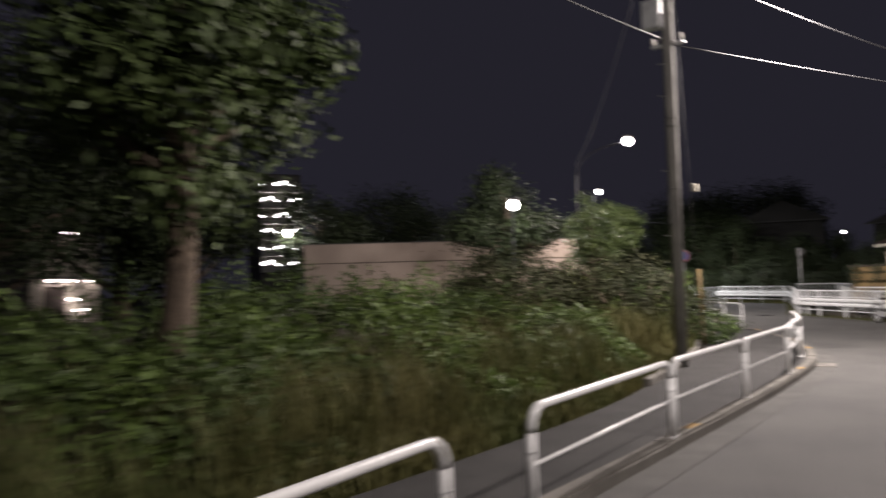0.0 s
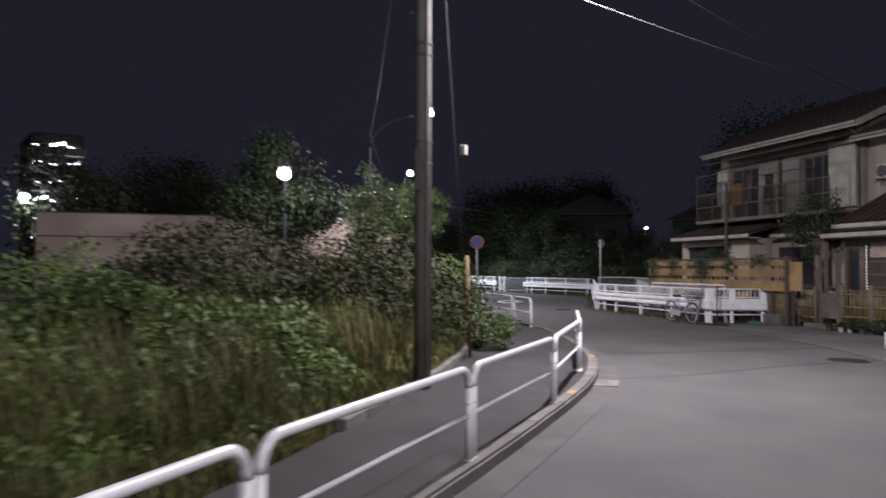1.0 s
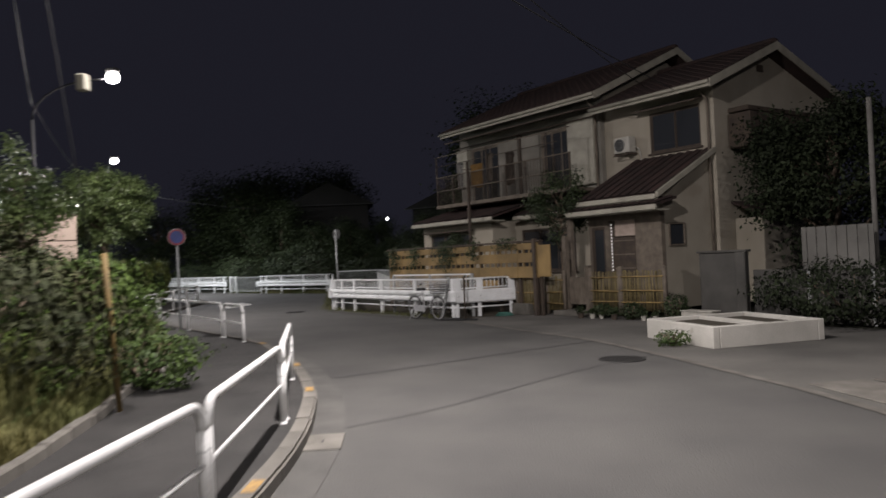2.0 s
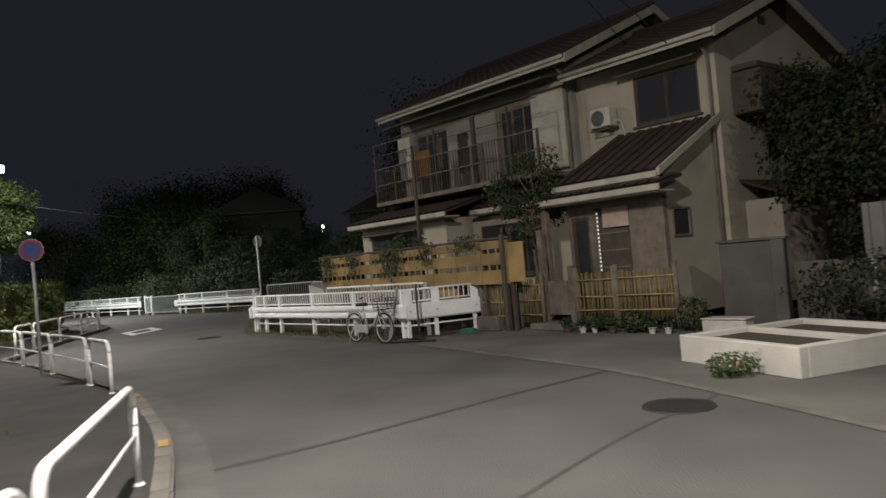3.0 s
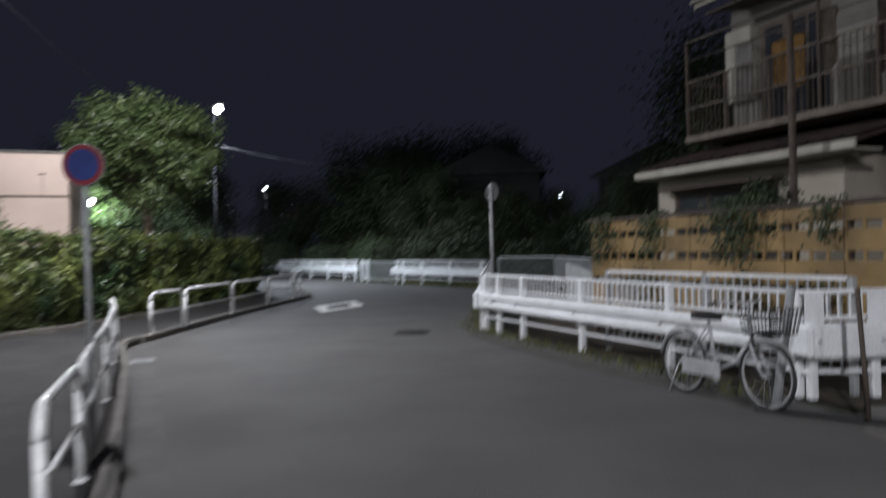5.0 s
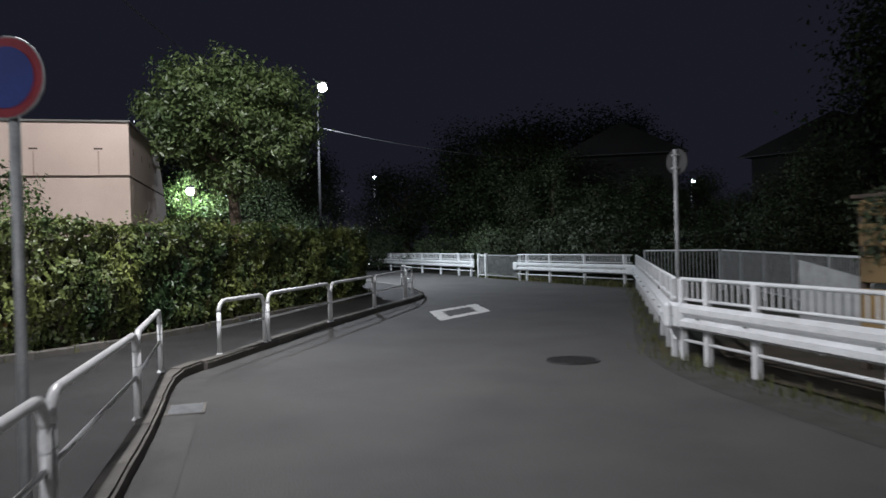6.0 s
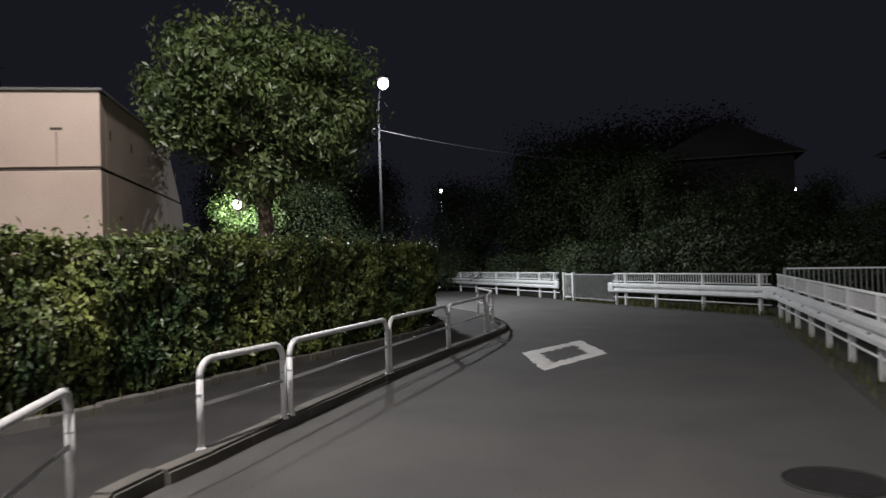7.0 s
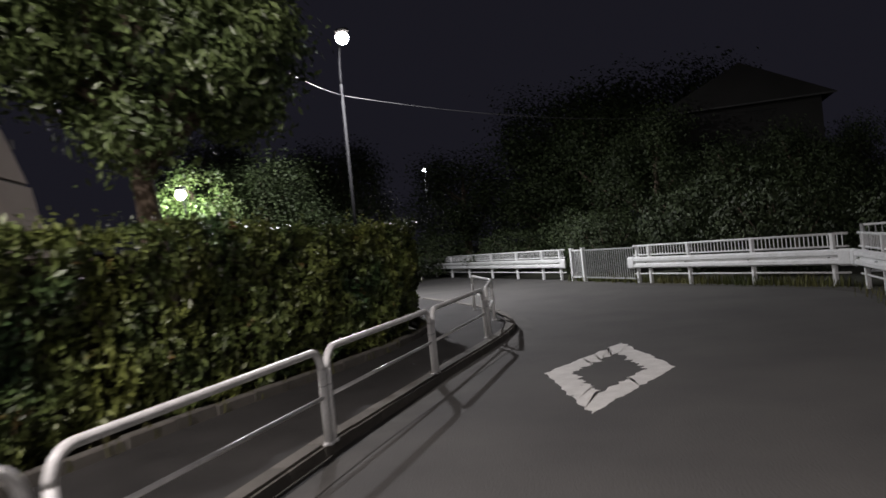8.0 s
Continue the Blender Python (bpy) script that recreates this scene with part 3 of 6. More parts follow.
def guard_fence(a, b, posts, label, beam="wave", pickets=True, boards=False):
    a, b = Vector((*a, 0)), Vector((*b, 0))
    L = (b - a).length
    t = thing("guard_fence", label, "guard fence", a, math.degrees(math.atan2((b - a).y, (b - a).x)), "guard fences")
    for x in posts:
        p = new("post", GUARD_POST)
        p.parent, p.location = t, (x * L, 0.09, 0)
    if beam == "wave":
        bm = bmesh.new()
        prof = [(0.03, 0.43), (-0.05, 0.47), (-0.05, 0.535), (0.02, 0.575), (0.02, 0.605), (-0.05, 0.645), (-0.05, 0.71), (0.03, 0.75)]
        rows = []
        for off in (0.0, 0.012):
            rows.append([[bm.verts.new((x, y + off, z)) for y, z in prof] for x in (-0.05, L + 0.05)])
        for k in range(len(prof) - 1):
            for s in rows:
                bm.faces.new((s[0][k], s[0][k + 1], s[1][k + 1], s[1][k]))
        bmesh.ops.recalc_face_normals(bm, faces=bm.faces)
        part("beam", bm, GUARD, t)
        for x in (-0.18, L - 0.16):
            part("beam_end", boxes(((x, -0.066, 0.42), (x + 0.34, 0.04, 0.76)), bevel=0.05), GUARD, t)
    else:
        part("beam", boxes(((-0.06, -0.05, 0.40), (L + 0.06, 0.04, 0.76)), bevel=0.05), GUARD, t)
    part("top_rail", tube([(-0.02, 0.09, 1.06), (L + 0.02, 0.09, 1.06)], 0.024, 8), GUARD, t)
    part("middle_rail", tube([(-0.02, 0.09, 0.80), (L + 0.02, 0.09, 0.80)], 0.02, 8), GUARD, t)
    part("lower_rail", tube([(-0.02, 0.09, 0.27), (L + 0.02, 0.09, 0.27)], 0.02, 8), GUARD, t)
    n = int(L / 0.115) if pickets else 0
    for k in range(1, n):
        p = new("picket", PICKET)
        p.parent, p.location = t, (k * L / n, 0.09, 0)
    if boards:
        for x in posts:
            part("backing_board", boxes(((x * L - 0.10, 0.02, 0.70), (x * L + 0.10, 0.033, 1.07)), bevel=0.008), GUARD, t)
    for x in posts:
        part("bolt", tube([(x * L, -0.075, 0.59), (x * L, -0.03, 0.59)], 0.016, 6), GALV, t)
    return t


guard_fence((0.0, 20.0), (4.82, 14.55), [0.0, 0.075, 0.2, 0.45, 0.72, 0.985], "white steel guard fence beside a parked bicycle")
guard_fence((4.9, 14.5), (6.55, 15.2), [0.04, 0.40, 0.93], "short white guard fence turning in to the house", "box", True, True)
guard_fence((-3.72, 33.85), (-0.12, 20.1), [0.03, 0.12, 0.22, 0.34, 0.46, 0.58, 0.70, 0.83, 0.92, 0.985], "long white steel guard fence along the lane")
guard_fence((-9.5, 38.3), (-3.9, 34.1), [0.02, 0.10, 0.33, 0.64, 0.95], "white steel guard fence at the bend")
guard_fence((-26.5, 52.75), (-12.9, 41.4), [0.02, 0.18, 0.32, 0.46, 0.62, 0.77, 0.90, 0.98], "white steel guard fence beyond the gate")

# picket gate between the two far fences
gate = thing("picket_gate", "grey steel picket gate between white posts", "gate", (-12.35, 40.9, 0), math.degrees(math.atan2(-2.75, 3.05)))
for x in (0.0, 0.82):
    part("post", boxes(((x - 0.06, -0.06, 0), (x + 0.06, 0.06, 1.1)), bevel=0.01), GUARD, gate)
part("short_rail", boxes(((0.06, -0.02, 1.0), (0.76, 0.02, 1.05)), ((0.06, -0.02, 0.12), (0.76, 0.02, 0.16))), GUARD, gate)
for k in range(6):
    part("short_picket", boxes(((0.12 + k * 0.11, -0.01, 0.16), (0.14 + k * 0.11, 0.01, 1.0))), GUARD, gate)
part("long_rail", boxes(((0.9, -0.02, 1.0), (4.0, 0.02, 1.04)), ((0.9, -0.02, 0.12), (4.0, 0.02, 0.16))), GALV, gate)
for k in range(24):
    part("picket", boxes(((0.96 + k * 0.127, -0.012, 0.16), (0.985 + k * 0.127, 0.012, 1.0))), GALV, gate)

# the farther canal fence
def mesh_fence(a, b, label):
    a, b = Vector((*a, 0)), Vector((*b, 0))
    L = (b - a).length
    t = thing("canal_fence", label, "fence", a, math.degrees(math.atan2((b - a).y, (b - a).x)), "canal fences")
    n = max(1, int(L / 2))
    for k in range(n + 1):
        part("post", boxes(((k * L / n - 0.035, -0.035, 0), (k * L / n + 0.035, 0.035, 1.2)), bevel=0.006), GALV, t)
    part("top_rail", boxes(((0, -0.02, 1.16), (L, 0.02, 1.2))), GUARD, t)
    part("bottom_rail", boxes(((0, -0.02, 0.2), (L, 0.02, 0.24))), GALV, t)
    m = int(L / 0.13)
    for k in range(1, m):
        part("picket", boxes(((k * L / m - 0.01, -0.01, 0.24), (k * L / m + 0.01, 0.01, 1.16))), GALV, t)


mesh_fence((-1.0, 33.5), (3.2, 21.9), "pale steel picket fence on the far canal side")
mesh_fence((2.6, 17.85), (5.35, 14.9), "pale steel picket fence just behind the guard fence")
mesh_fence((-3.6, 35.0), (-1.1, 33.7), "short pale picket fence closing the canal")
panel = thing("steel_plate", "sloping pale steel plate behind the fence", "plate", (1.4, 21.2, 0), -52)
part("plate", prism([(0, 0), (2.4, 0), (2.4, 0.04), (0, 0.04)], 0.2, [1.25, 0.85, 0.85, 1.25]), GALV, panel)
part("stay", boxes(((0.3, 0.04, 0), (0.38, 0.12, 1.0))), GALV, panel)
part("stay", boxes(((1.9, 0.04, 0), (1.98, 0.12, 0.8))), GALV, panel)


# ---------------------------------------------------------------- signs
def sign(x, y, top, turn, label, front=True, r=0.27, zc=None, shift=0.0):
    t = thing("road_sign", label, "sign", (x, y, 0.0), turn)
    part("pole", tube([(0, 0, 0), (0, 0, top)], 0.03, 10), GALV, t)
    zc = zc or top - r * 0.95

    def disc(name, rad, y0, y1, mat):
        bm = bmesh.new()
        bmesh.ops.create_cone(bm, segments=36, cap_ends=True, radius1=rad, radius2=rad, depth=abs(y1 - y0), matrix=Matrix.Translation((shift, (y0 + y1) / 2, zc)) @ Matrix.Rotation(math.pi / 2, 4, "X"))
        return part(name, bm, mat, t)

    plate = disc("plate", r, -0.055, -0.035, GALV if front else DULL)
    if front:
        disc("red_face", r * 0.985, -0.059, -0.055, RED)
        disc("blue_field", r * 0.76, -0.063, -0.059, BLUE)
        part("rim_ring", tube([(shift + math.cos(a) * r, -0.05, zc + math.sin(a) * r) for a in np.linspace(0, math.tau, 32, endpoint=False)], 0.006, 5, True), GALV, t)
    for dz in (-0.1, 0.1):
        part("clamp", boxes(((-0.05, -0.04, zc + dz - 0.015), (0.05, 0.04, zc + dz + 0.015)), bevel=0.005), GALV, t)
    return t


sign(-2.12, 12.6, 2.70, 20, "round red and blue no-parking sign on a steel pole", r=0.215, zc=2.54)
sign(-0.31, 21.96, 2.96, 150, "dull back of a round road sign on a pole", False, 0.2)


# ---------------------------------------------------------------- lamps and poles
pole = thing("utility_pole", "tall grey concrete utility pole in long grass", "utility pole", (2.96, -1.16, 0.1))
part("shaft", tube([(0, 0, 0), (0, 0, 5), (0, 0, 11)], 0.1, 18, radii=[0.115, 0.105, 0.09]), SHAFT, pole)
for z in (2.95, 3.25, 4.4, 4.55):
    part("band", tube([(math.cos(a) * 0.112, math.sin(a) * 0.112, z) for a in np.linspace(0, math.tau, 18, endpoint=False)], 0.014, 5, True), PANEL, pole)
part("number_plate", boxes(((-0.05, -0.128, 2.6), (0.05, -0.114, 3.15)), bevel=0.004), PANEL, pole)
part("conduit", tube([(0.1, -0.08, 0), (0.095, -0.08, 6.5)], 0.022, 8), SHAFT, pole)
part("cable_bracket", boxes(((-0.32, -0.04, 5.9), (0.3, 0.04, 5.97)), bevel=0.01), GALV, pole)
for x in (-0.28, -0.1, 0.25):
    part("insulator", tube([(x, 0, 5.97), (x, 0, 6.02), (x, 0, 6.1)], 0.03, 8, radii=[0.02, 0.04, 0.03]), ACWHITE, pole)
part("crossarm", boxes(((-0.6, -0.05, 8.6), (0.6, 0.05, 8.7)), bevel=0.01), GALV, pole)
part("terminal_box", boxes(((-0.38, -0.32, 6.2), (-0.02, -0.1, 6.75)), bevel=0.03), GALV, pole)
for z in (1.9, 2.4, 3.6, 5.0, 5.6):
    part("step_bolt", tube([(-0.1, 0, z), (-0.22, 0, z)], 0.01, 6), GALV, pole)

guy = thing("guy_wire", "steel guy wire with a yellow ground guard", "cable")
part("wire", tube([(3.0, -1.1, 8.6), (2.2, 2.1, 0.2)], 0.007, 6), DULL, guy)
part("guard", tube([(2.27, 1.85, 1.0 + 0.9), (2.18, 2.2, 0.05)], 0.032, 8), FADED, guy, "faded yellow guard sleeve")
part("clamp", boxes(((2.40, 1.25, 3.55), (2.50, 1.35, 3.72)), bevel=0.01), TRIM, guy)


def street_lamp(name, label, at, pole_at, height, arm=True, lens=None, radius=0.16):
    t = thing(name, label, "street lamp", (*pole_at, -0.03), group="street lamps")
    dx, dy = at[0] - pole_at[0], at[1] - pole_at[1]
    L = math.hypot(dx, dy)
    if arm:
        pts = [(0, 0, 0), (0, 0, height - 1.4)] + [(dx * (1 - math.cos(k * math.pi / 16)), dy * (1 - math.cos(k * math.pi / 16)), height - 1.4 + 1.35 * math.sin(k * math.pi / 16)) for k in range(1, 9)]
        part("pole", tube(pts[:2], 0.07, 12, radii=[0.075, 0.04]), LAMPPOLE, t)
        part("arm", tube(pts[1:], 0.03, 10), LAMPPOLE, t)
    else:
        part("pole", tube([(0, 0, 0), (0, 0, height)], 0.06, 12, radii=[0.07, 0.035]), LAMPPOLE, t)
    hx, hy, hz = dx, dy, at[2] + 0.03
    head = part("head", boxes(((hx - 0.2, hy - 0.12, hz + radius * 0.8), (hx + 0.2, hy + 0.12, hz + radius + 0.1)), bevel=0.04), DULL, t)
    # globe radius is widened to hold the lamp's glow besides its glass
    bm = bmesh.new()
    bmesh.ops.create_icosphere(bm, subdivisions=2, radius=radius, matrix=Matrix.Translation((hx, hy, hz)))
    g = part("globe", bm, lens or GLOW, t, "bright glowing lamp glass")
    g.visible_shadow = False
    smooth(g)
    return t


street_lamp("street_lamp", "grey street lamp with a curved arm, lit", ARM_LAMP, (-7.9, 15.3), 7.9, radius=0.2)
street_lamp("street_lamp", "lit street lamp behind the tree", FAR_LAMP, (-18.2, 36.9), 8.7, radius=0.2)
street_lamp("park_lamp", "lit globe lamp on a park post", (-7.2, 9.0, 4.65), (-7.7, 9.7), 4.9, radius=0.2)
street_lamp("park_lamp", "lit square park lamp by dark trees", (-23.6, 11.7, 4.75), (-24.2, 12.1), 5.0, radius=0.22)
street_lamp("garden_lamp", "lit garden lamp among leaves", (-22.85, 33.8, 4.15), (-23.4, 34.4), 4.4, radius=0.17)
street_lamp("street_lamp", "distant lit street lamp", (-32.67, 64.2, 7.4), (-32.9, 64.5), 7.6, False, GLOWFAR, 0.14)
street_lamp("street_lamp", "distant lit street lamp beyond the house", (-8.13, 75.6, 6.3), (-8.3, 75.9), 6.5, False, GLOWFAR, 0.15)
# post and globe for the added lamp that is never in view
street_lamp("street_lamp", "added unseen street lamp on the forecourt side, lit", ADDED_REAR_LAMP, (12.4, -9.3), 7.5)
head = thing("pole_lamp", "lit lamp head on a bracket of the utility pole", "street lamp", (2.96, -1.16, 7.35), group="street lamps")
part("bracket", tube([(0, 0, -0.1), (1.0, 1.4, 0.15), (2.04, 2.86, 0.12)], 0.03, 8), GALV, head)
part("hood", boxes(((1.79, 2.7, 0.13), (2.29, 3.02, 0.23)), bevel=0.04), GALV, head)
bm = bmesh.new()
bmesh.ops.create_icosphere(bm, subdivisions=2, radius=0.12, matrix=Matrix.Translation((2.04, 2.86, -0.05)))
gl = part("globe", bm, GLOW, head)
gl.visible_shadow = False


def cable(a, b, sag, label, r=0.012):
    a, b = Vector(a), Vector(b)
    pts = [a.lerp(b, k / 16) - Vector((0, 0, sag * (1 - (2 * k / 16 - 1) ** 2))) for k in range(17)]
    return tagged(part("overhead_cable", tube(pts, r, 5), WIRE), label, "cable", "overhead cables")


cable((2.96, -1.16, 6.05), (11.3, 14.7, 5.75), 0.12, "dark overhead cable from pole to house")
cable((2.96, -1.16, 7.6), (10.4, 15.4, 6.2), 0.35, "dark overhead cable from pole to house")
cable((2.96, -1.16, 6.1), (0.4, -20.0, 7.2), 0.3, "dark overhead cable running back along the bank")
cable((2.96, -1.16, 8.9), (-7.9, 15.3, 7.0), 0.6, "black overhead cable between poles")
cable((-7.9, 15.3, 7.0), (-18.2, 36.9, 6.9), 0.8, "black overhead cable between poles")
cable((-18.2, 36.9, 6.9), (-6.0, 52.0, 6.0), 0.7, "black overhead cable to a dark house")


# ---------------------------------------------------------------- the house
house = thing("house", "two-storey cream stucco house with dark tiled roofs", "house", (0, 0, 0), TURN)


def wall(name, axis, at, lo, hi, z0, z1, thick, holes, mat, parent, out=-1):
    """An upright wall with rectangular openings: axis 'u' runs along local x at y = at, 'v' along local y at x = at.
    The outer face lies at `at`; the body reaches back by thick, away from the out side."""
    cuts = sorted({lo, hi, *[h[0] for h in holes], *[h[1] for h in holes]})
    bm = bmesh.new()
    for a, b in zip(cuts, cuts[1:]):
        spans, z = [], z0
        for h in sorted([h for h in holes if h[0] <= a and h[1] >= b], key=lambda h: h[2]):
            spans.append((z, h[2]))
            z = h[3]
        spans.append((z, z1))
        for s, e in spans:
            if e - s > 0.001:
                t0, t1 = (at, at - out * thick)
                if axis == "u":
                    box(bm, (a, min(t0, t1), s), (b, max(t0, t1), e))
                else:
                    box(bm, (min(t0, t1), a, s), (max(t0, t1), b, e))
    bmesh.ops.remove_doubles(bm, verts=bm.verts, dist=0.0005)
    return part(name, bm, mat, parent)


def window(u0, u1, z0, z1, v, parent, panes=2, frame_mat=None, curtain=True, depth=0.1, name="window"):
    fm = frame_mat or GREYWOOD
    w = part(name, boxes(((u0, v + 0.02, z0), (u0 + 0.05, v + depth, z1)), ((u1 - 0.05, v + 0.02, z0), (u1, v + depth, z1)),
                         ((u0 + 0.05, v + 0.02, z0), (u1 - 0.05, v + depth, z0 + 0.05)), ((u0 + 0.05, v + 0.02, z1 - 0.05), (u1 - 0.05, v + depth, z1))), fm, parent)
    n = panes
    step = (u1 - u0 - 0.1) / n
    for k in range(n):
        a = u0 + 0.05 + k * step
        y = v + 0.045 + 0.025 * (k % 2)
        part("pane", boxes(((a + 0.03, y, z0 + 0.08), (a + step - 0.03, y + 0.006, z1 - 0.08))), GLASS, w)
        part("sash", boxes(((a, y - 0.008, z0 + 0.05), (a + 0.03, y + 0.014, z1 - 0.05)), ((a + step - 0.03, y - 0.008, z0 + 0.05), (a + step, y + 0.014, z1 - 0.05)),
                           ((a + 0.03, y - 0.008, z0 + 0.05), (a + step - 0.03, y + 0.014, z0 + 0.08)), ((a + 0.03, y - 0.008, z1 - 0.08), (a + step - 0.03, y + 0.014, z1 - 0.05))), fm, w)
    part("sill", boxes(((u0 - 0.06, v - 0.07, z0 - 0.05), (u1 + 0.06, v + 0.02, z0)), bevel=0.008), fm, w)
    if curtain:
        bm = bmesh.new()
        rows = []
        for k in range(41):
            x = u0 + 0.06 + (u1 - u0 - 0.12) * k / 40
            y = v + depth + 0.05 + 0.02 * math.sin(k * 1.9)
            rows.append((bm.verts.new((x, y, z0 + 0.05)), bm.verts.new((x, y, z1 - 0.05))))
        for p, q in zip(rows, rows[1:]):
            bm.faces.new((p[0], q[0], q[1], p[1]))
        part("curtain", bm, CURTAIN, w)
    return w


# upper storeys: the left wing and, a little lower and set back, the right wing
LW = (-13.5, -6.45)
wall("front_wall", "u", 18.1, *LW, 0.15, 6.35, 0.18, [(-12.8, -11.25, 3.65, 5.6), (-9.05, -7.7, 3.65, 5.6), (-13.4, -10.6, 1.2, 2.5)], PLASTER, house)
wall("end_wall", "v", -13.5, 18.28, 24.3, 0.15, 6.35, 0.18, [], STUCCO, house, -1)
wall("end_wall", "v", -6.45, 18.28, 24.3, 0.15, 6.35, 0.18, [], STUCCO, house, 1)
wall("right_front_wall", "u", 18.3, -6.45, -2.7, 0.15, 5.85, 0.18, [(-4.78, -3.12, 4.33, 5.47)], STUCCO, house)
wall("right_end_wall", "v", -2.7, 18.48, 24.3, 0.15, 5.85, 0.18, [(20.3, 21.3, 3.3, 4.2)], STUCCO, house, 1)
wall("back_wall", "u", 24.3, -13.5, -2.7, 0.15, 5.85, 0.18, [], STUCCO, house, 1)
part("upper_floor", boxes(((-13.3, 18.3, 3.2), (-2.9, 24.1, 3.3))), GREYWOOD, house)


def gable_wall(u, v0, v1, vm, z0, zt, thick, parent):
    bm = bmesh.new()
    a = [bm.verts.new((u, v, z)) for v, z in ((v0, z0), (v1, z0), (vm, zt))]
    b = [bm.verts.new((u - thick, v, z)) for v, z in ((v0, z0), (v1, z0), (vm, zt))]
    bm.faces.new(a)
    bm.faces.new(b[::-1])
    for i in range(3):
        j = (i + 1) % 3
        bm.faces.new((a[i], b[i], b[j], a[j]))
    bmesh.ops.recalc_face_normals(bm, faces=bm.faces)
    part("gable_wall", bm, STUCCO, parent)


def roof(u0, u1, v_eave, v_ridge, v_back, z_eave, z_ridge, z_back, parent, name="roof"):
    """Two sloping slabs with fascia and rows of tiles on the street side."""
    th = 0.12
    bm = bmesh.new()
    sec = [(v_eave, z_eave), (v_ridge, z_ridge), (v_back, z_back), (v_back, z_back - th), (v_ridge, z_ridge - th), (v_eave, z_eave - th)]
    a = [bm.verts.new((u0, v, z)) for v, z in sec]
    b = [bm.verts.new((u1, v, z)) for v, z in sec]
    for s in (a, b):
        bm.faces.new((s[0], s[1], s[4], s[5]))
        bm.faces.new((s[1], s[2], s[3], s[4]))
    for i in range(6):
        j = (i + 1) % 6
        bm.faces.new((a[i], a[j], b[j], b[i]))
    bmesh.ops.recalc_face_normals(bm, faces=bm.faces)
    r = part(name, bm, TILE, parent, "dark brown tiled roof")
    part("fascia", boxes(((u0, v_eave - 0.03, z_eave - th - 0.06), (u1, v_eave, z_eave - 0.01)), bevel=0.006), TRIM, r)
    part("gutter_pipe", tube([(u0, v_eave - 0.08, z_eave - 0.06), (u1, v_eave - 0.08, z_eave - 0.06)], 0.05, 8), TRIM, r)
    # verge boards at both ends
    for u in (u0, u1):
        bm = bmesh.new()
        for (va, za), (vb, zb) in (((v_eave, z_eave), (v_ridge, z_ridge)), ((v_ridge, z_ridge), (v_back, z_back))):
            q = [bm.verts.new((u + s, v, z + dz)) for s in (-0.02, 0.02) for v, z, dz in ((va, za, -0.2), (vb, zb, -0.2), (vb, zb, 0.02), (va, za, 0.02))]
            for f in ((0, 1, 2, 3), (7, 6, 5, 4), (0, 4, 5, 1), (1, 5, 6, 2), (2, 6, 7, 3), (3, 7, 4, 0)):
                bm.faces.new([q[k] for k in f])
        bmesh.ops.recalc_face_normals(bm, faces=bm.faces)
        part("verge_board", bm, TRIM, r)
    n = max(3, int(math.hypot(v_ridge - v_eave, z_ridge - z_eave) / 0.28))
    m = max(3, int((u1 - u0) / 0.27))
    slope = math.atan2(z_ridge - z_eave, v_ridge - v_eave)
    run = math.hypot(v_ridge - v_eave, z_ridge - z_eave) / n
    wid = (u1 - u0) / m
    bm = bmesh.new()
    for i in range(n):
        for k in range(m):
            x0, x1 = u0 + k * wid, u0 + (k + 1) * wid - 0.012
            s0, s1 = i * run - 0.01, (i + 1) * run + 0.015
            pts = []
            for x, lift in ((x0, 0.018), (x0 + wid * 0.3, 0.05), (x0 + wid * 0.6, 0.02), (x1, 0.03)):
                pts.append((x, lift))
            low = [bm.verts.new((x, v_eave + s0 * math.cos(slope) - math.sin(slope) * (l + 0.02), z_eave + s0 * math.sin(slope) + math.cos(slope) * (l + 0.02))) for x, l in pts]
            top = [bm.verts.new((x, v_eave + s1 * math.cos(slope) - math.sin(slope) * l, z_eave + s1 * math.sin(slope) + math.cos(slope) * l)) for x, l in pts]
            bot = [bm.verts.new((x, v_eave + s0 * math.cos(slope), z_eave + s0 * math.sin(slope))) for x, l in pts]
            for q in range(3):
                bm.faces.new((low[q], low[q + 1], top[q + 1], top[q]))
                bm.faces.new((bot[q], bot[q + 1], low[q + 1], low[q]))
    tagged(part("tiling", bm, TILE, r), kind="stuff")
    part("ridge_cap", boxes(((u0, v_ridge - 0.12, z_ridge - 0.02), (u1, v_ridge + 0.12, z_ridge + 0.12)), bevel=0.05), TILE, r)
    return r


roof(-13.65, -5.95, 17.35, 21.3, 25.0, 6.28, 8.05, 6.4, house)
gable_wall(-6.45, 18.28, 24.3, 21.3, 6.35, 7.72, 0.15, house)
gable_wall(-13.35, 18.28, 24.3, 21.3, 6.35, 7.72, 0.15, house)
roof(-6.2, -2.2, 17.45, 20.6, 24.9, 5.82, 7.15, 5.7, house)
gable_wall(-2.7, 18.48, 24.3, 20.75, 5.85, 6.98, 0.15, house)
vent = part("gable_vent", boxes(((-2.7, 20.35, 6.42), (-2.66, 20.65, 6.62)), bevel=0.01), DARKWOOD, house)

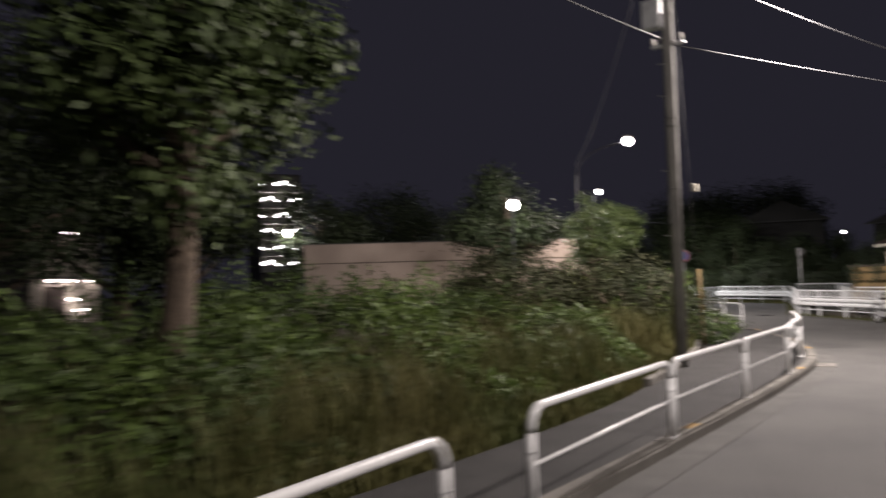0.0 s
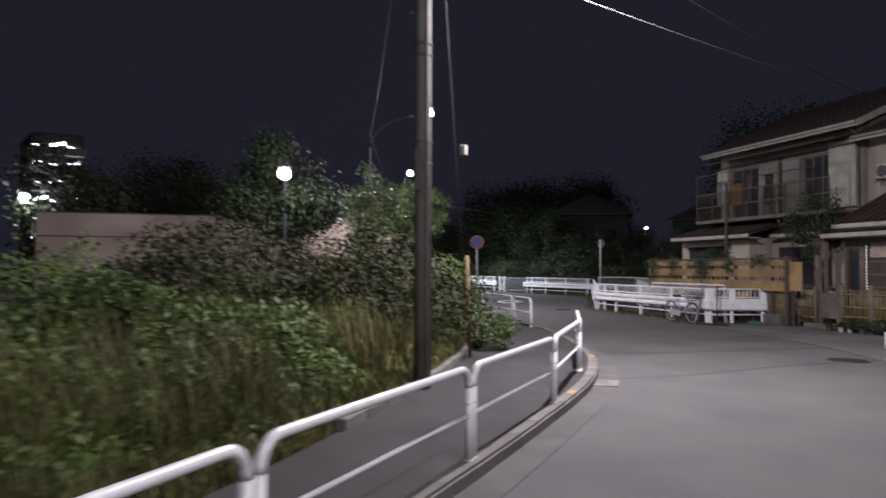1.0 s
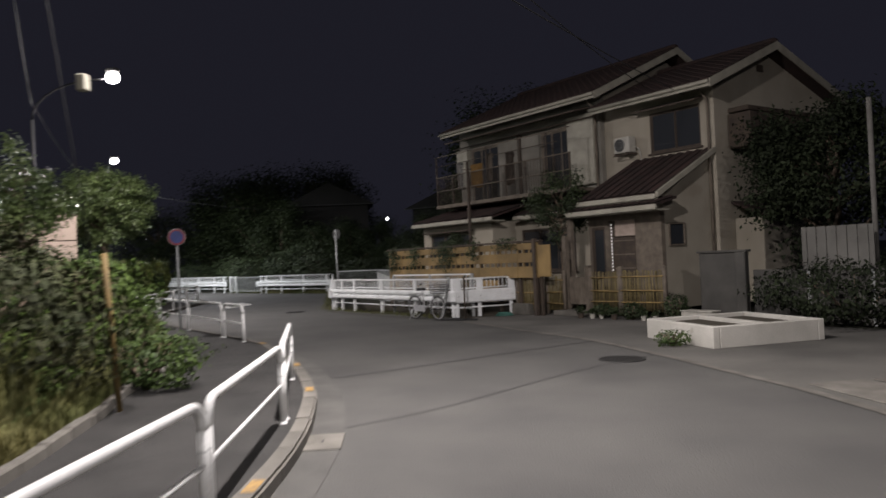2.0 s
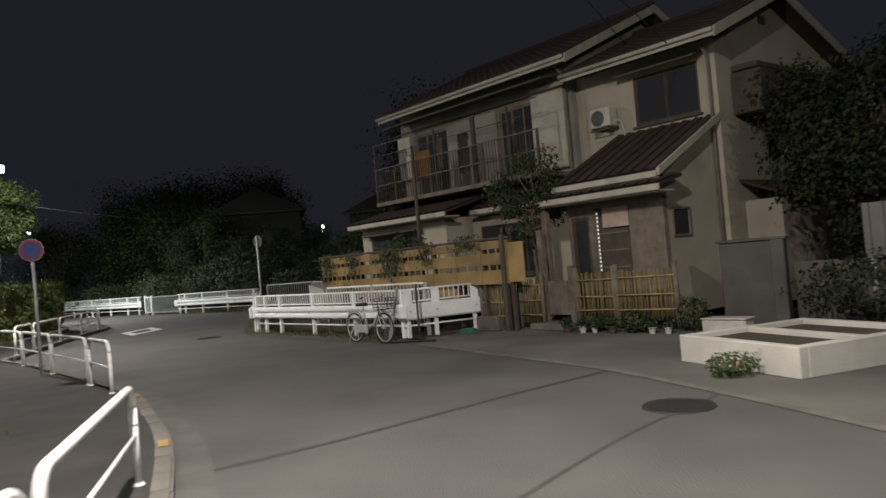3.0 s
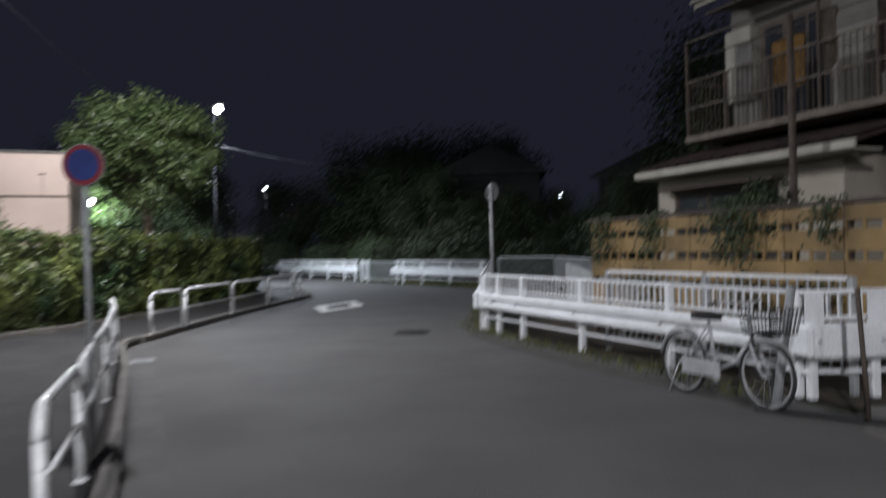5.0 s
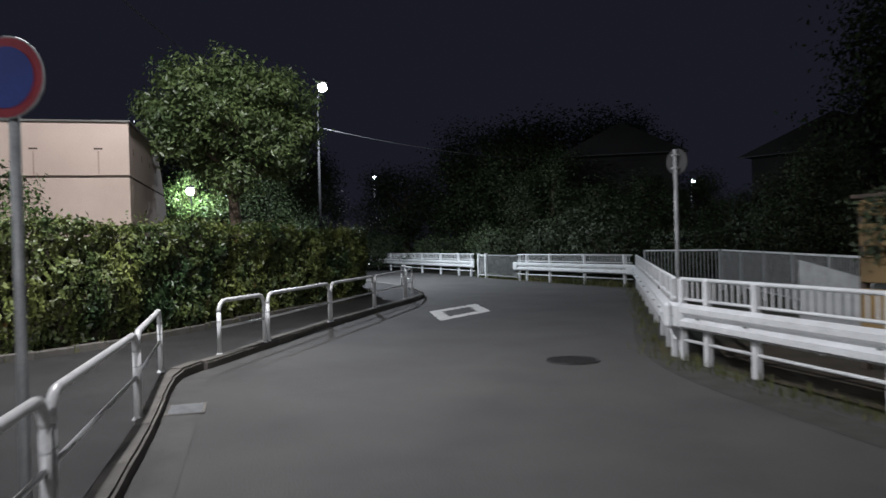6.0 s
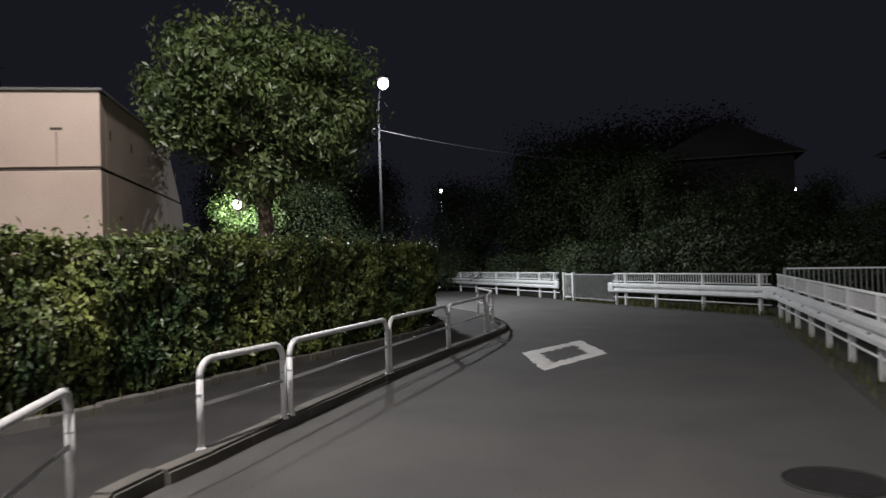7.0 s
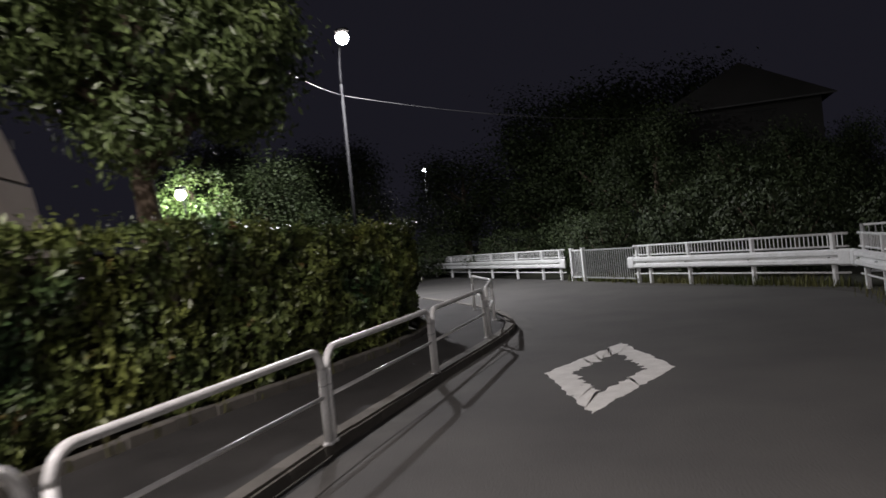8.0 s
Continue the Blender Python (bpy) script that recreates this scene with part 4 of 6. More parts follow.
window(-4.78, -3.12, 4.33, 5.47, 18.3, house, 2, DARKWOOD)
window(-12.8, -11.25, 3.65, 5.6, 18.1, house, 3, GREYWOOD)
window(-9.05, -7.7, 3.65, 5.6, 18.1, house, 3, GREYWOOD)
part("window_hood", prism([(-5.0, 17.85), (-2.95, 17.85), (-2.95, 18.3), (-5.0, 18.3)], [5.48, 5.48, 5.60, 5.60], [5.52, 5.52, 5.66, 5.66]), DARKWOOD, house)
part("shutter_box", boxes(((-7.7, 17.93, 3.7), (-6.6, 18.1, 5.85)), bevel=0.015), TRIM, house, "pale cream shutter box")
part("shutter_box", boxes(((-13.48, 17.9, 4.25), (-12.84, 18.1, 5.62)), bevel=0.015), TRIM, house, "pale cream shutter box")
for u0, u1 in ((-11.2, -10.13), (-9.97, -9.1)):
    part("shutter_panel", boxes(((u0, 18.03, 3.68), (u1, 18.1, 5.62)), bevel=0.01), PLASTER, house, "grey shutter panels")
part("wall_post", boxes(((-10.12, 17.98, 3.58), (-9.98, 18.1, 5.7)), bevel=0.01), DARKWOOD, house)
part("curtain_track", tube([(-13.6, 17.86, 5.70), (-6.5, 17.86, 5.70)], 0.022, 6), DARKWOOD, house)
for u, v, top in ((-6.5, 18.0, 6.2), (-2.78, 18.2, 5.75)):
    part("downpipe", tube([(u, v - 0.5, top + 0.02), (u, v - 0.1, top - 0.25), (u, v - 0.06, top - 0.5), (u, v - 0.06, 0.2)], 0.035, 8), GREYWOOD, house)
part("end_window_hood", boxes(((-2.7, 18.9, 5.15), (-2.1, 23.2, 5.28)), bevel=0.02), DARKWOOD, house)
part("end_balcony", boxes(((-2.65, 18.8, 4.2), (-2.0, 22.6, 5.1)), bevel=0.02), DARKWOOD, house, "dark boarded balcony on the end wall")
part("end_lean_to", boxes(((-2.7, 19.0, 0.15), (-1.9, 21.0, 2.35)), bevel=0.02), STUCCO, house)
part("lean_to_roof", prism([(-2.7, 18.85), (-1.7, 18.85), (-1.7, 21.1), (-2.7, 21.1)], [2.75, 2.35, 2.35, 2.75], [2.82, 2.41, 2.41, 2.82]), TILE, house)

# long awning and balcony of the left wing
part("awning", prism([(-13.1, 17.1), (-6.55, 17.1), (-6.55, 18.1), (-13.1, 18.1)], [5.80, 5.80, 6.02, 6.02], [5.84, 5.84, 6.06, 6.06]), DARKWOOD, house, "dark narrow awning over the upper windows")
balcony = part("balcony", boxes(((-13.5, 16.9, 3.46), (-6.6, 18.1, 3.58)), bevel=0.01), GREYWOOD, house, "iron-railed balcony hung with laundry")
for k in range(8):
    u = -13.45 + k * 0.973
    part("post", boxes(((u - 0.02, 16.92, 3.58), (u + 0.02, 16.96, 5.35 if k % 3 == 0 else 4.6))), DARKWOOD, balcony)
for z in (4.6, 4.1, 5.35):
    part("rail", tube([(-13.5, 16.94, z), (-6.6, 16.94, z)], 0.018, 6), GREYWOOD, balcony)
for k in range(62):
    u = -13.4 + k * 0.11
    part("baluster", boxes(((u - 0.007, 16.933, 3.58), (u + 0.007, 16.947, 4.6))), DARKWOOD, balcony)
part("end_rail", tube([(-13.48, 16.94, 4.6), (-13.48, 18.1, 4.6)], 0.018, 6), GREYWOOD, balcony)
def cloth(u0, u1, z0, z1, folds, sway):
    """A hanging cloth with soft vertical folds, draped over the line with a shorter flap behind."""
    bm = bmesh.new()
    rows = []
    for k in range(13):
        down = k / 9 if k < 10 else (12 - k) / 9 * 0.6 + 0.05
        back = 0.0 if k < 10 else 1.0
        row = []
        for n in range(15):
            f = n / 14
            wave = 0.028 * math.sin(f * folds * math.tau + sway + down * 1.3) * (0.35 + 0.65 * down)
            hem = 0.03 * math.sin(f * 5 + sway) * down
            u = u0 + (u1 - u0) * (f + 0.04 * (f - 0.5) * down * math.cos(sway))
            row.append(bm.verts.new((u, 17.0 + wave + back * 0.03, z0 + (z1 - z0) * (1 - down) + hem)))
        rows.append(row)
    rows = rows[10:] + rows[:10]
    for a, b in zip(rows, rows[1:]):
        for n in range(14):
            bm.faces.new((a[n], a[n + 1], b[n + 1], b[n]))
    bmesh.ops.solidify(bm, geom=bm.faces[:], thickness=0.006)
    return bm


for u0, u1, z0, z1, folds, mat, label in ((-11.5, -10.85, 4.05, 4.85, 2.2, ORANGECLOTH, "ochre cloth drying over the rail"),
                                          (-12.3, -11.9, 4.05, 5.0, 1.6, CURTAIN, "pale towel hung to dry"),
                                          (-10.6, -10.25, 4.2, 5.1, 1.3, GREYWOOD, "grey garment hung to dry"),
                                          (-9.6, -9.2, 3.95, 5.0, 1.8, DARKWOOD, "dark garment hung to dry")):
    smooth(part("hanging_cloth", cloth(u0, u1, z0, z1, folds, u0), mat, balcony, label))
part("clothes_line", tube([(-13.5, 17.02, 5.02), (-7.2, 17.02, 5.02)], 0.012, 6), DARKWOOD, balcony)

# ground-floor bay with its own tiled roof
wall("bay_wall", "u", 16.45, -13.75, -9.75, 0.15, 2.78, 0.15, [(-13.3, -10.9, 1.3, 2.5)], STUCCO, house)
wall("bay_end_wall", "v", -9.75, 16.6, 18.1, 0.15, 2.78, 0.15, [], STUCCO, house, 1)
wall("bay_end_wall", "v", -13.75, 16.6, 18.1, 0.15, 2.78, 0.15, [], STUCCO, house, -1)
window(-13.3, -10.9, 1.3, 2.5, 16.45, house, 3, DARKWOOD)
part("bay_window_hood", boxes(((-13.45, 16.2, 2.53), (-10.8, 16.45, 2.58))), DARKWOOD, house)
wall("side_room_wall", "u", 17.3, -9.6, -6.2, 0.15, 2.7, 0.15, [(-9.3, -6.9, 1.1, 2.45)], STUCCO, house)
window(-9.3, -6.9, 1.1, 2.45, 17.3, house, 3, DARKWOOD, False)
lit = part("lit_pane", boxes(((-7.75, 17.5, 1.75), (-7.5, 17.52, 2.2)), ((-7.35, 17.5, 1.7), (-7.2, 17.52, 1.95))), GLOWDIM, house, "lit lamp behind the glass")


def skirt_roof(u0, u1, v0, v1, z0, z1, parent, hip=0.0):
    bm = bmesh.new()
    prism([(u0, v0), (u1, v0), (u1 - hip, v1), (u0, v1)], [z0, z0, z1, z1], [z0 + 0.06, z0 + 0.06, z1 + 0.06, z1 + 0.06], bm)
    r = part("skirt_roof", bm, TILE, parent, "dark tiled lower roof")
    part("fascia", boxes(((u0 - 0.02, v0 - 0.05, z0 - 0.08), (u1 + 0.02, v0, z0 + 0.04)), bevel=0.008), TRIM, r)
    part("soffit", boxes(((u0, v0, z0 - 0.10), (u1, v0 + 0.5, z0 - 0.07))), TRIM, r)
    n = int((u1 - u0) / 0.26)
    L = math.hypot(v1 - v0, z1 - z0)
    for k in range(n):
        a = u0 + k * (u1 - u0) / n
        bm = bmesh.new()
        pts = [(a, 0.07), (a + 0.08, 0.11), (a + 0.16, 0.08), (a + 0.25, 0.085)]
        lo = [bm.verts.new((x, v0 - 0.03, z0 + h)) for x, h in pts]
        hi = [bm.verts.new((min(x, u1 - hip) if x > u1 - hip else x, v1, z1 + h)) for x, h in pts]
        for q in range(3):
            bm.faces.new((lo[q], lo[q + 1], hi[q + 1], hi[q]))
        part("tile", bm, TILE, r)
    return r


skirt_roof(-13.8, -9.2, 16.0, 18.05, 2.86, 3.4, house)
skirt_roof(-9.2, -6.0, 16.9, 18.05, 2.85, 3.2, house)

# entrance porch: walls, door with a cloth, small window, two roofs
wall("porch_wall", "u", 16.2, -5.3, -2.9, 0.15, 2.6, 0.14, [(-4.6, -3.72, 0.2, 2.45), (-5.22, -4.74, 1.0, 2.3)], GREYWOOD, house)
window(-5.22, -4.74, 1.0, 2.3, 16.2, house, 1, DARKWOOD, False)
wall("porch_end_wall", "v", -2.9, 16.34, 18.3, 0.15, 2.6, 0.14, [(16.5, 17.05, 1.75, 2.25)], STUCCO, house, 1)
wall("porch_end_wall", "v", -5.3, 16.34, 18.3, 0.15, 2.6, 0.14, [], STUCCO, house, -1)
part("porch_upper_wall", prism([(-3.04, 16.3), (-2.9, 16.3), (-2.9, 18.3), (-3.04, 18.3)], 2.6, [2.9, 2.9, 4.1, 4.1]), STUCCO, house)
skirt_roof(-5.55, -2.55, 15.6, 16.4, 2.68, 2.86, house)
skirt_roof(-5.35, -2.75, 15.85, 18.28, 2.95, 4.15, house)
part("verge_board", prism([(-2.75, 15.85), (-2.68, 15.85), (-2.68, 18.28), (-2.75, 18.28)], [2.90, 2.90, 4.10, 4.10], [3.04, 3.04, 4.24, 4.24]), TRIM, house)
door = part("door", boxes(((-4.55, 16.28, 0.2), (-3.78, 16.32, 2.4)), bevel=0.006), DARKWOOD, house, "dark latticed sliding door")
for k in range(5):
    part("lattice_bar", boxes(((-4.5, 16.262, 0.45 + k * 0.36), (-3.83, 16.28, 0.48 + k * 0.36))), GREYWOOD, door)
part("door_curtain", boxes(((-4.4, 16.215, 2.02), (-3.74, 16.225, 2.44)), bevel=0.003), CREAMCLOTH, house, "short pale cloth over the entrance")
part("lit_strip", boxes(*[((-4.562, 16.23, 1.12 + 0.085 * k), (-4.54, 16.25, 1.165 + 0.085 * k)) for k in range(15)]), GLOWDIM, house, "broken strip of light beside the door")
part("porch_window", boxes(((-2.92, 16.5, 1.75), (-2.89, 17.05, 2.25)), bevel=0.006), GLASS, house)
part("porch_window_frame", boxes(((-2.9, 16.46, 1.71), (-2.86, 17.09, 1.75)), ((-2.9, 16.46, 2.25), (-2.86, 17.09, 2.29)), ((-2.9, 16.46, 1.75), (-2.86, 16.5, 2.25)), ((-2.9, 17.05, 1.75), (-2.86, 17.09, 2.25))), GREYWOOD, house)
part("corner_post", boxes(((-5.7, 15.75, 0.15), (-5.56, 15.89, 2.66)), bevel=0.01), GREYWOOD, house)

ac = thing("air_conditioner", "aged white air-conditioner unit on a wall bracket", "air conditioner", (0, 0, 0), TURN)
part("casing", boxes(((-5.78, 17.9, 4.45), (-5.22, 18.2, 4.9)), bevel=0.02), ACWHITE, ac)
bm = bmesh.new()
bmesh.ops.create_cone(bm, segments=28, cap_ends=True, radius1=0.185, radius2=0.185, depth=0.02, matrix=Matrix.Translation((-5.57, 17.893, 4.67)) @ Matrix.Rotation(math.pi / 2, 4, "X"))
part("fan_grille", bm, BLACK, ac)
for r in (0.06, 0.11, 0.165):
    part("grille_ring", tube([(-5.57 + math.cos(a) * r, 17.878, 4.67 + math.sin(a) * r) for a in np.linspace(0, math.tau, 24, endpoint=False)], 0.006, 4, True), GALV, ac)
part("bracket", boxes(((-5.74, 17.85, 4.39), (-5.69, 18.3, 4.45)), ((-5.31, 17.85, 4.39), (-5.26, 18.3, 4.45)), ((-5.78, 17.85, 4.36), (-5.22, 17.9, 4.39))), DARKWOOD, ac)
part("hose", tube([(-5.22, 18.1, 4.6), (-5.13, 18.2, 4.55), (-5.1, 18.26, 4.3), (-5.1, 18.27, 3.85)], 0.02, 6), ACWHITE, ac)

# ---------------------------------------------------------------- garden fences in front of the house
fence = thing("board_fence", "ochre boarded garden fence with a dark capping", "fence", (0, 0, 0), TURN)
for k in range(10):
    u = -13.6 + k * 0.86
    part("post", boxes(((u - 0.045, 14.84, 0), (u + 0.045, 14.93, 2.0)), bevel=0.008), DARKWOOD, fence)
part("capping", boxes(((-13.7, 14.78, 1.99), (-5.8, 14.95, 2.04)), bevel=0.01), DARKWOOD, fence)
for z0, z1 in ((0.5, 0.95), (1.02, 1.33), (1.44, 1.70), (1.79, 1.97)):
    for k in range(9 if z0 > 1.0 else 7):
        u = -13.6 + k * 0.86
        part("board", boxes(((u + 0.006, 14.80, z0), (u + 0.854, 14.835, z1)), bevel=0.008), YELLOW, fence)
for z0, z1 in ((1.33, 1.44), (1.70, 1.79)):
    for k in range(32):
        u = -13.55 + k * 0.243
        part("slat", boxes(((u, 14.81, z0), (u + 0.045, 14.83, z1))), YELLOW, fence)
part("tall_end_board", boxes(((-5.95, 14.80, 1.05), (-5.42, 14.84, 1.9)), bevel=0.008), YELLOW, fence)
part("end_post", boxes(((-6.06, 14.74, 0), (-5.95, 14.86, 2.08)), bevel=0.01), DARKWOOD, fence)


def bamboo_fence(u0, u1, v, z0, z1, label, rows=(0.2, 0.5, 0.85)):
    t = thing("bamboo_fence", label, "fence", (0, 0, 0), TURN, "bamboo fences")
    n = int((u1 - u0) / 0.042)
    cane = mesh_from("cane", tube([(0, 0, z0), (0, 0, z0 + (z1 - z0) * 0.5), (0, 0, z1)], 0.012, 6), CANE)
    r = random.Random(int(u0 * 10))
    for k in range(n + 1):
        c = new("cane", cane)
        c.parent = t
        c.matrix_basis = pose(u0 + k * (u1 - u0) / n, v + r.uniform(-0.012, 0.012), r.uniform(-0.03, 0.03), r.uniform(-1.2, 1.2), r.uniform(-1.5, 1.5), 0)
    for f in rows:
        z = z0 + (z1 - z0) * f
        for dv in (-0.035, 0.035):
            part("cross_cane", tube([(u0 - 0.06, v + dv, z), (u1 + 0.06, v + dv, z + r.uniform(-0.02, 0.02))], 0.016, 6), BAMBOO, t)
    for u in (u0 - 0.06, u1 + 0.06):
        part("post", tube([(u, v, z0 - 0.1), (u, v, z1 + 0.12)], 0.05, 8), GREYWOOD, t)
    return t


bamboo_fence(-6.9, -6.15, 14.95, 0.1, 1.12, "low bamboo lattice fence beside the board fence")
bamboo_fence(-6.0, -5.45, 15.25, 0.12, 1.08, "low bamboo lattice fence by the gate")
bamboo_fence(-4.55, -3.72, 15.45, 0.18, 1.12, "low bamboo lattice fence by the gate")
bamboo_fence(-3.55, -2.35, 15.45, 0.18, 1.14, "loosely tied bamboo lattice fence")
garden_gate = thing("garden_gate", "grey weathered wooden gate between posts", "gate", (0, 0, 0), TURN)
for u in (-5.5, -4.72):
    part("post", boxes(((u - 0.07, 15.4, 0), (u + 0.07, 15.54, 2.1 if u < -5 else 1.3)), bevel=0.012), GREYWOOD, garden_gate)
for k in range(6):
    part("board", boxes(((-5.40 + k * 0.105, 15.45, 0.28), (-5.30 + k * 0.105, 15.48, 1.0)), bevel=0.006), GREYWOOD, garden_gate)
part("rail", boxes(((-5.42, 15.48, 0.4), (-4.78, 15.52, 0.48)), ((-5.42, 15.48, 0.85), (-4.78, 15.52, 0.93))), DARKWOOD, garden_gate)
step = tagged(part("gate_step", boxes(((-5.6, 15.0, 0), (-4.6, 15.6, 0.14)), bevel=0.02), CONCRETE), "low concrete step before the gate", "step")
step.matrix_basis = pose(0, 0, 0, 0, 0, TURN)
base = tagged(part("fence_plinth", boxes(((-7.0, 14.75, 0), (-6.3, 15.1, 0.32)), bevel=0.02), CONCRETE), "stub of low concrete wall below the bamboo fence", "wall")
base.matrix_basis = pose(0, 0, 0, 0, 0, TURN)

gardenwall = thing("garden_wall", "stained grey concrete garden wall with a flat capping", "wall", (0, 0, 0), TURN)
part("slab", boxes(((-1.62, 15.85, 0.0), (-0.45, 15.98, 1.5)), bevel=0.015), OLDWALL, gardenwall)
part("capping", boxes(((-1.66, 15.81, 1.5), (-0.41, 16.02, 1.55)), bevel=0.01), OLDWALL, gardenwall)
part("pier", boxes(((-0.66, 15.78, 0.0), (-0.43, 15.85, 1.5)), bevel=0.015), OLDWALL, gardenwall)
back = thing("white_panel_fence", "pale corrugated panel fence in shadow", "fence", (0, 0, 0), TURN)
for k in range(14):
    part("panel", boxes(((0.75 + k * 0.1, 15.98 + 0.02 * (k % 2), 1.1), (0.846 + k * 0.1, 16.0 + 0.02 * (k % 2), 1.95))), PANEL, back)
for u in (0.8, 2.05):
    part("post", boxes(((u, 16.03, 0), (u + 0.06, 16.09, 1.95))), GALV, back)
part("base_wall", boxes(((-0.40, 16.03, 0), (6.0, 16.15, 1.1)), bevel=0.01), OLDWALL, back)
sp = thing("service_pole", "slim grey pole behind the panel fence", "pole", (*uv(2.0, 16.4), 0))
part("shaft", tube([(0, 0, 0), (0, 0, 4.4)], 0.05, 10), POLEGREY, sp)

gp = thing("garden_pole", "slim dark wooden pole behind the board fence", "pole", (*uv(-9.85, 15.6), 0))
part("shaft", tube([(0, 0, 0), (0, 0, 2.4), (0, 0, 4.7)], 0.05, 8, radii=[0.06, 0.052, 0.042]), DARKWOOD, gp)
part("cross_peg", tube([(-0.16, 0, 4.45), (0.16, 0, 4.45)], 0.012, 6), DARKWOOD, gp)

# ---------------------------------------------------------------- forecourt things
planter = thing("planter", "low white rendered planter box with soil", "planter", (9.05, 8.45, 0), math.degrees(math.atan2(6.55 - 8.45, 9.78 - 9.05)))
PL, PW, PH = 2.05, 2.15, 0.36
part("front_wall", boxes(((0, 0, 0), (PL, 0.13, PH)), bevel=0.012), WHITEWASH, planter)
part("back_wall", boxes(((0, PW - 0.13, 0), (PL, PW, PH)), bevel=0.012), WHITEWASH, planter)
part("side_wall", boxes(((0, 0.13, 0), (0.13, PW - 0.13, PH)), bevel=0.012), WHITEWASH, planter)
part("side_wall", boxes(((PL - 0.13, 0.13, 0), (PL, PW - 0.13, PH)), bevel=0.012), WHITEWASH, planter)
part("divider", boxes(((0.13, PW * 0.48, 0), (PL - 0.13, PW * 0.48 + 0.12, PH - 0.004)), bevel=0.01), WHITEWASH, planter)
part("soil", boxes(((0.13, 0.13, 0), (PL - 0.13, PW - 0.13, PH - 0.07))), SOIL, planter)


def pot(x, y, r, h, mat, label):
    t = thing("flower_pot", label, "pot", (x, y, 0.0), group="flower pots")
    bm = bmesh.new()
    bmesh.ops.create_cone(bm, segments=16, cap_ends=True, radius1=r * 0.7, radius2=r, depth=h, matrix=Matrix.Translation((0, 0, h / 2)))
    part("bowl", bm, mat, t)
    part("rim", tube([(math.cos(a) * r, math.sin(a) * r, h) for a in np.linspace(0, math.tau, 16, endpoint=False)], 0.012, 5, True), mat, t)
    rg = np.random.default_rng(int(abs(x * 100)))
    n = 160
    p = rg.normal(0, 1, (n, 3)) * np.array([r, r, r * 0.8]) * 0.7 + np.array([0, 0, h + r * 0.8])
    p[:, 2] = np.maximum(p[:, 2], h)
    lf = new("plant", leaf_mesh("plant", p, p - np.array([0, 0, h]), rg.uniform(0.02, 0.045, n), DARKLEAF, rg))
    lf.parent = t
    tagged(lf, kind="stuff")


for u, v, r, h, m, l in ((-4.0, 14.8, 0.07, 0.12, ACWHITE, "small white plant pot"), (-3.75, 14.85, 0.06, 0.1, ACWHITE, "small white plant pot"), (-4.35, 14.75, 0.09, 0.14, DARKWOOD, "small brown plant pot"),
                         (-2.5, 14.9, 0.065, 0.11, ACWHITE, "small white plant pot"), (-2.2, 14.95, 0.065, 0.11, ACWHITE, "small white plant pot"), (-3.3, 14.8, 0.08, 0.13, DARKWOOD, "small brown plant pot")):
    pot(*uv(u, v), r, h, m, l)
box_white = thing("storage_box", "pale plastic crate on the forecourt", "box", (*uv(-1.7, 15.2), 0), TURN)
part("tub", boxes(((0, 0, 0), (0.8, 0.3, 0.22)), bevel=0.02), ACWHITE, box_white)
part("lid", boxes(((-0.02, -0.02, 0.22), (0.82, 0.32, 0.25)), bevel=0.008), ACWHITE, box_white)
tools = thing("tool_frame", "leaning wooden posts and dark crossbars at the fence", "tool", (*uv(-7.45, 13.0), 0), TURN)
part("leaning_post", tube([(-0.05, -0.3, 0), (-0.22, 0.12, 1.12)], 0.045, 6), GALV, tools)
part("leaning_bar", tube([(0.75, -0.1, 0.05), (0.55, 0.05, 1.15)], 0.022, 6), DARKWOOD, tools)
part("foot_bar", tube([(-0.15, -0.45, 0.03), (1.0, 0.1, 0.03)], 0.03, 6), BLACK, tools)
hose = thing("hose_reel", "coil of teal garden hose on the ground", "hose", (*uv(-6.9, 14.4), 0.0))
for k in range(3):
    part("coil", tube([(math.cos(a) * (0.24 - 0.03 * k), math.sin(a) * (0.17 - 0.02 * k), 0.02 + 0.03 * k) for a in np.linspace(0, math.tau, 20, endpoint=False)], 0.016, 5, True), TEAL, hose)


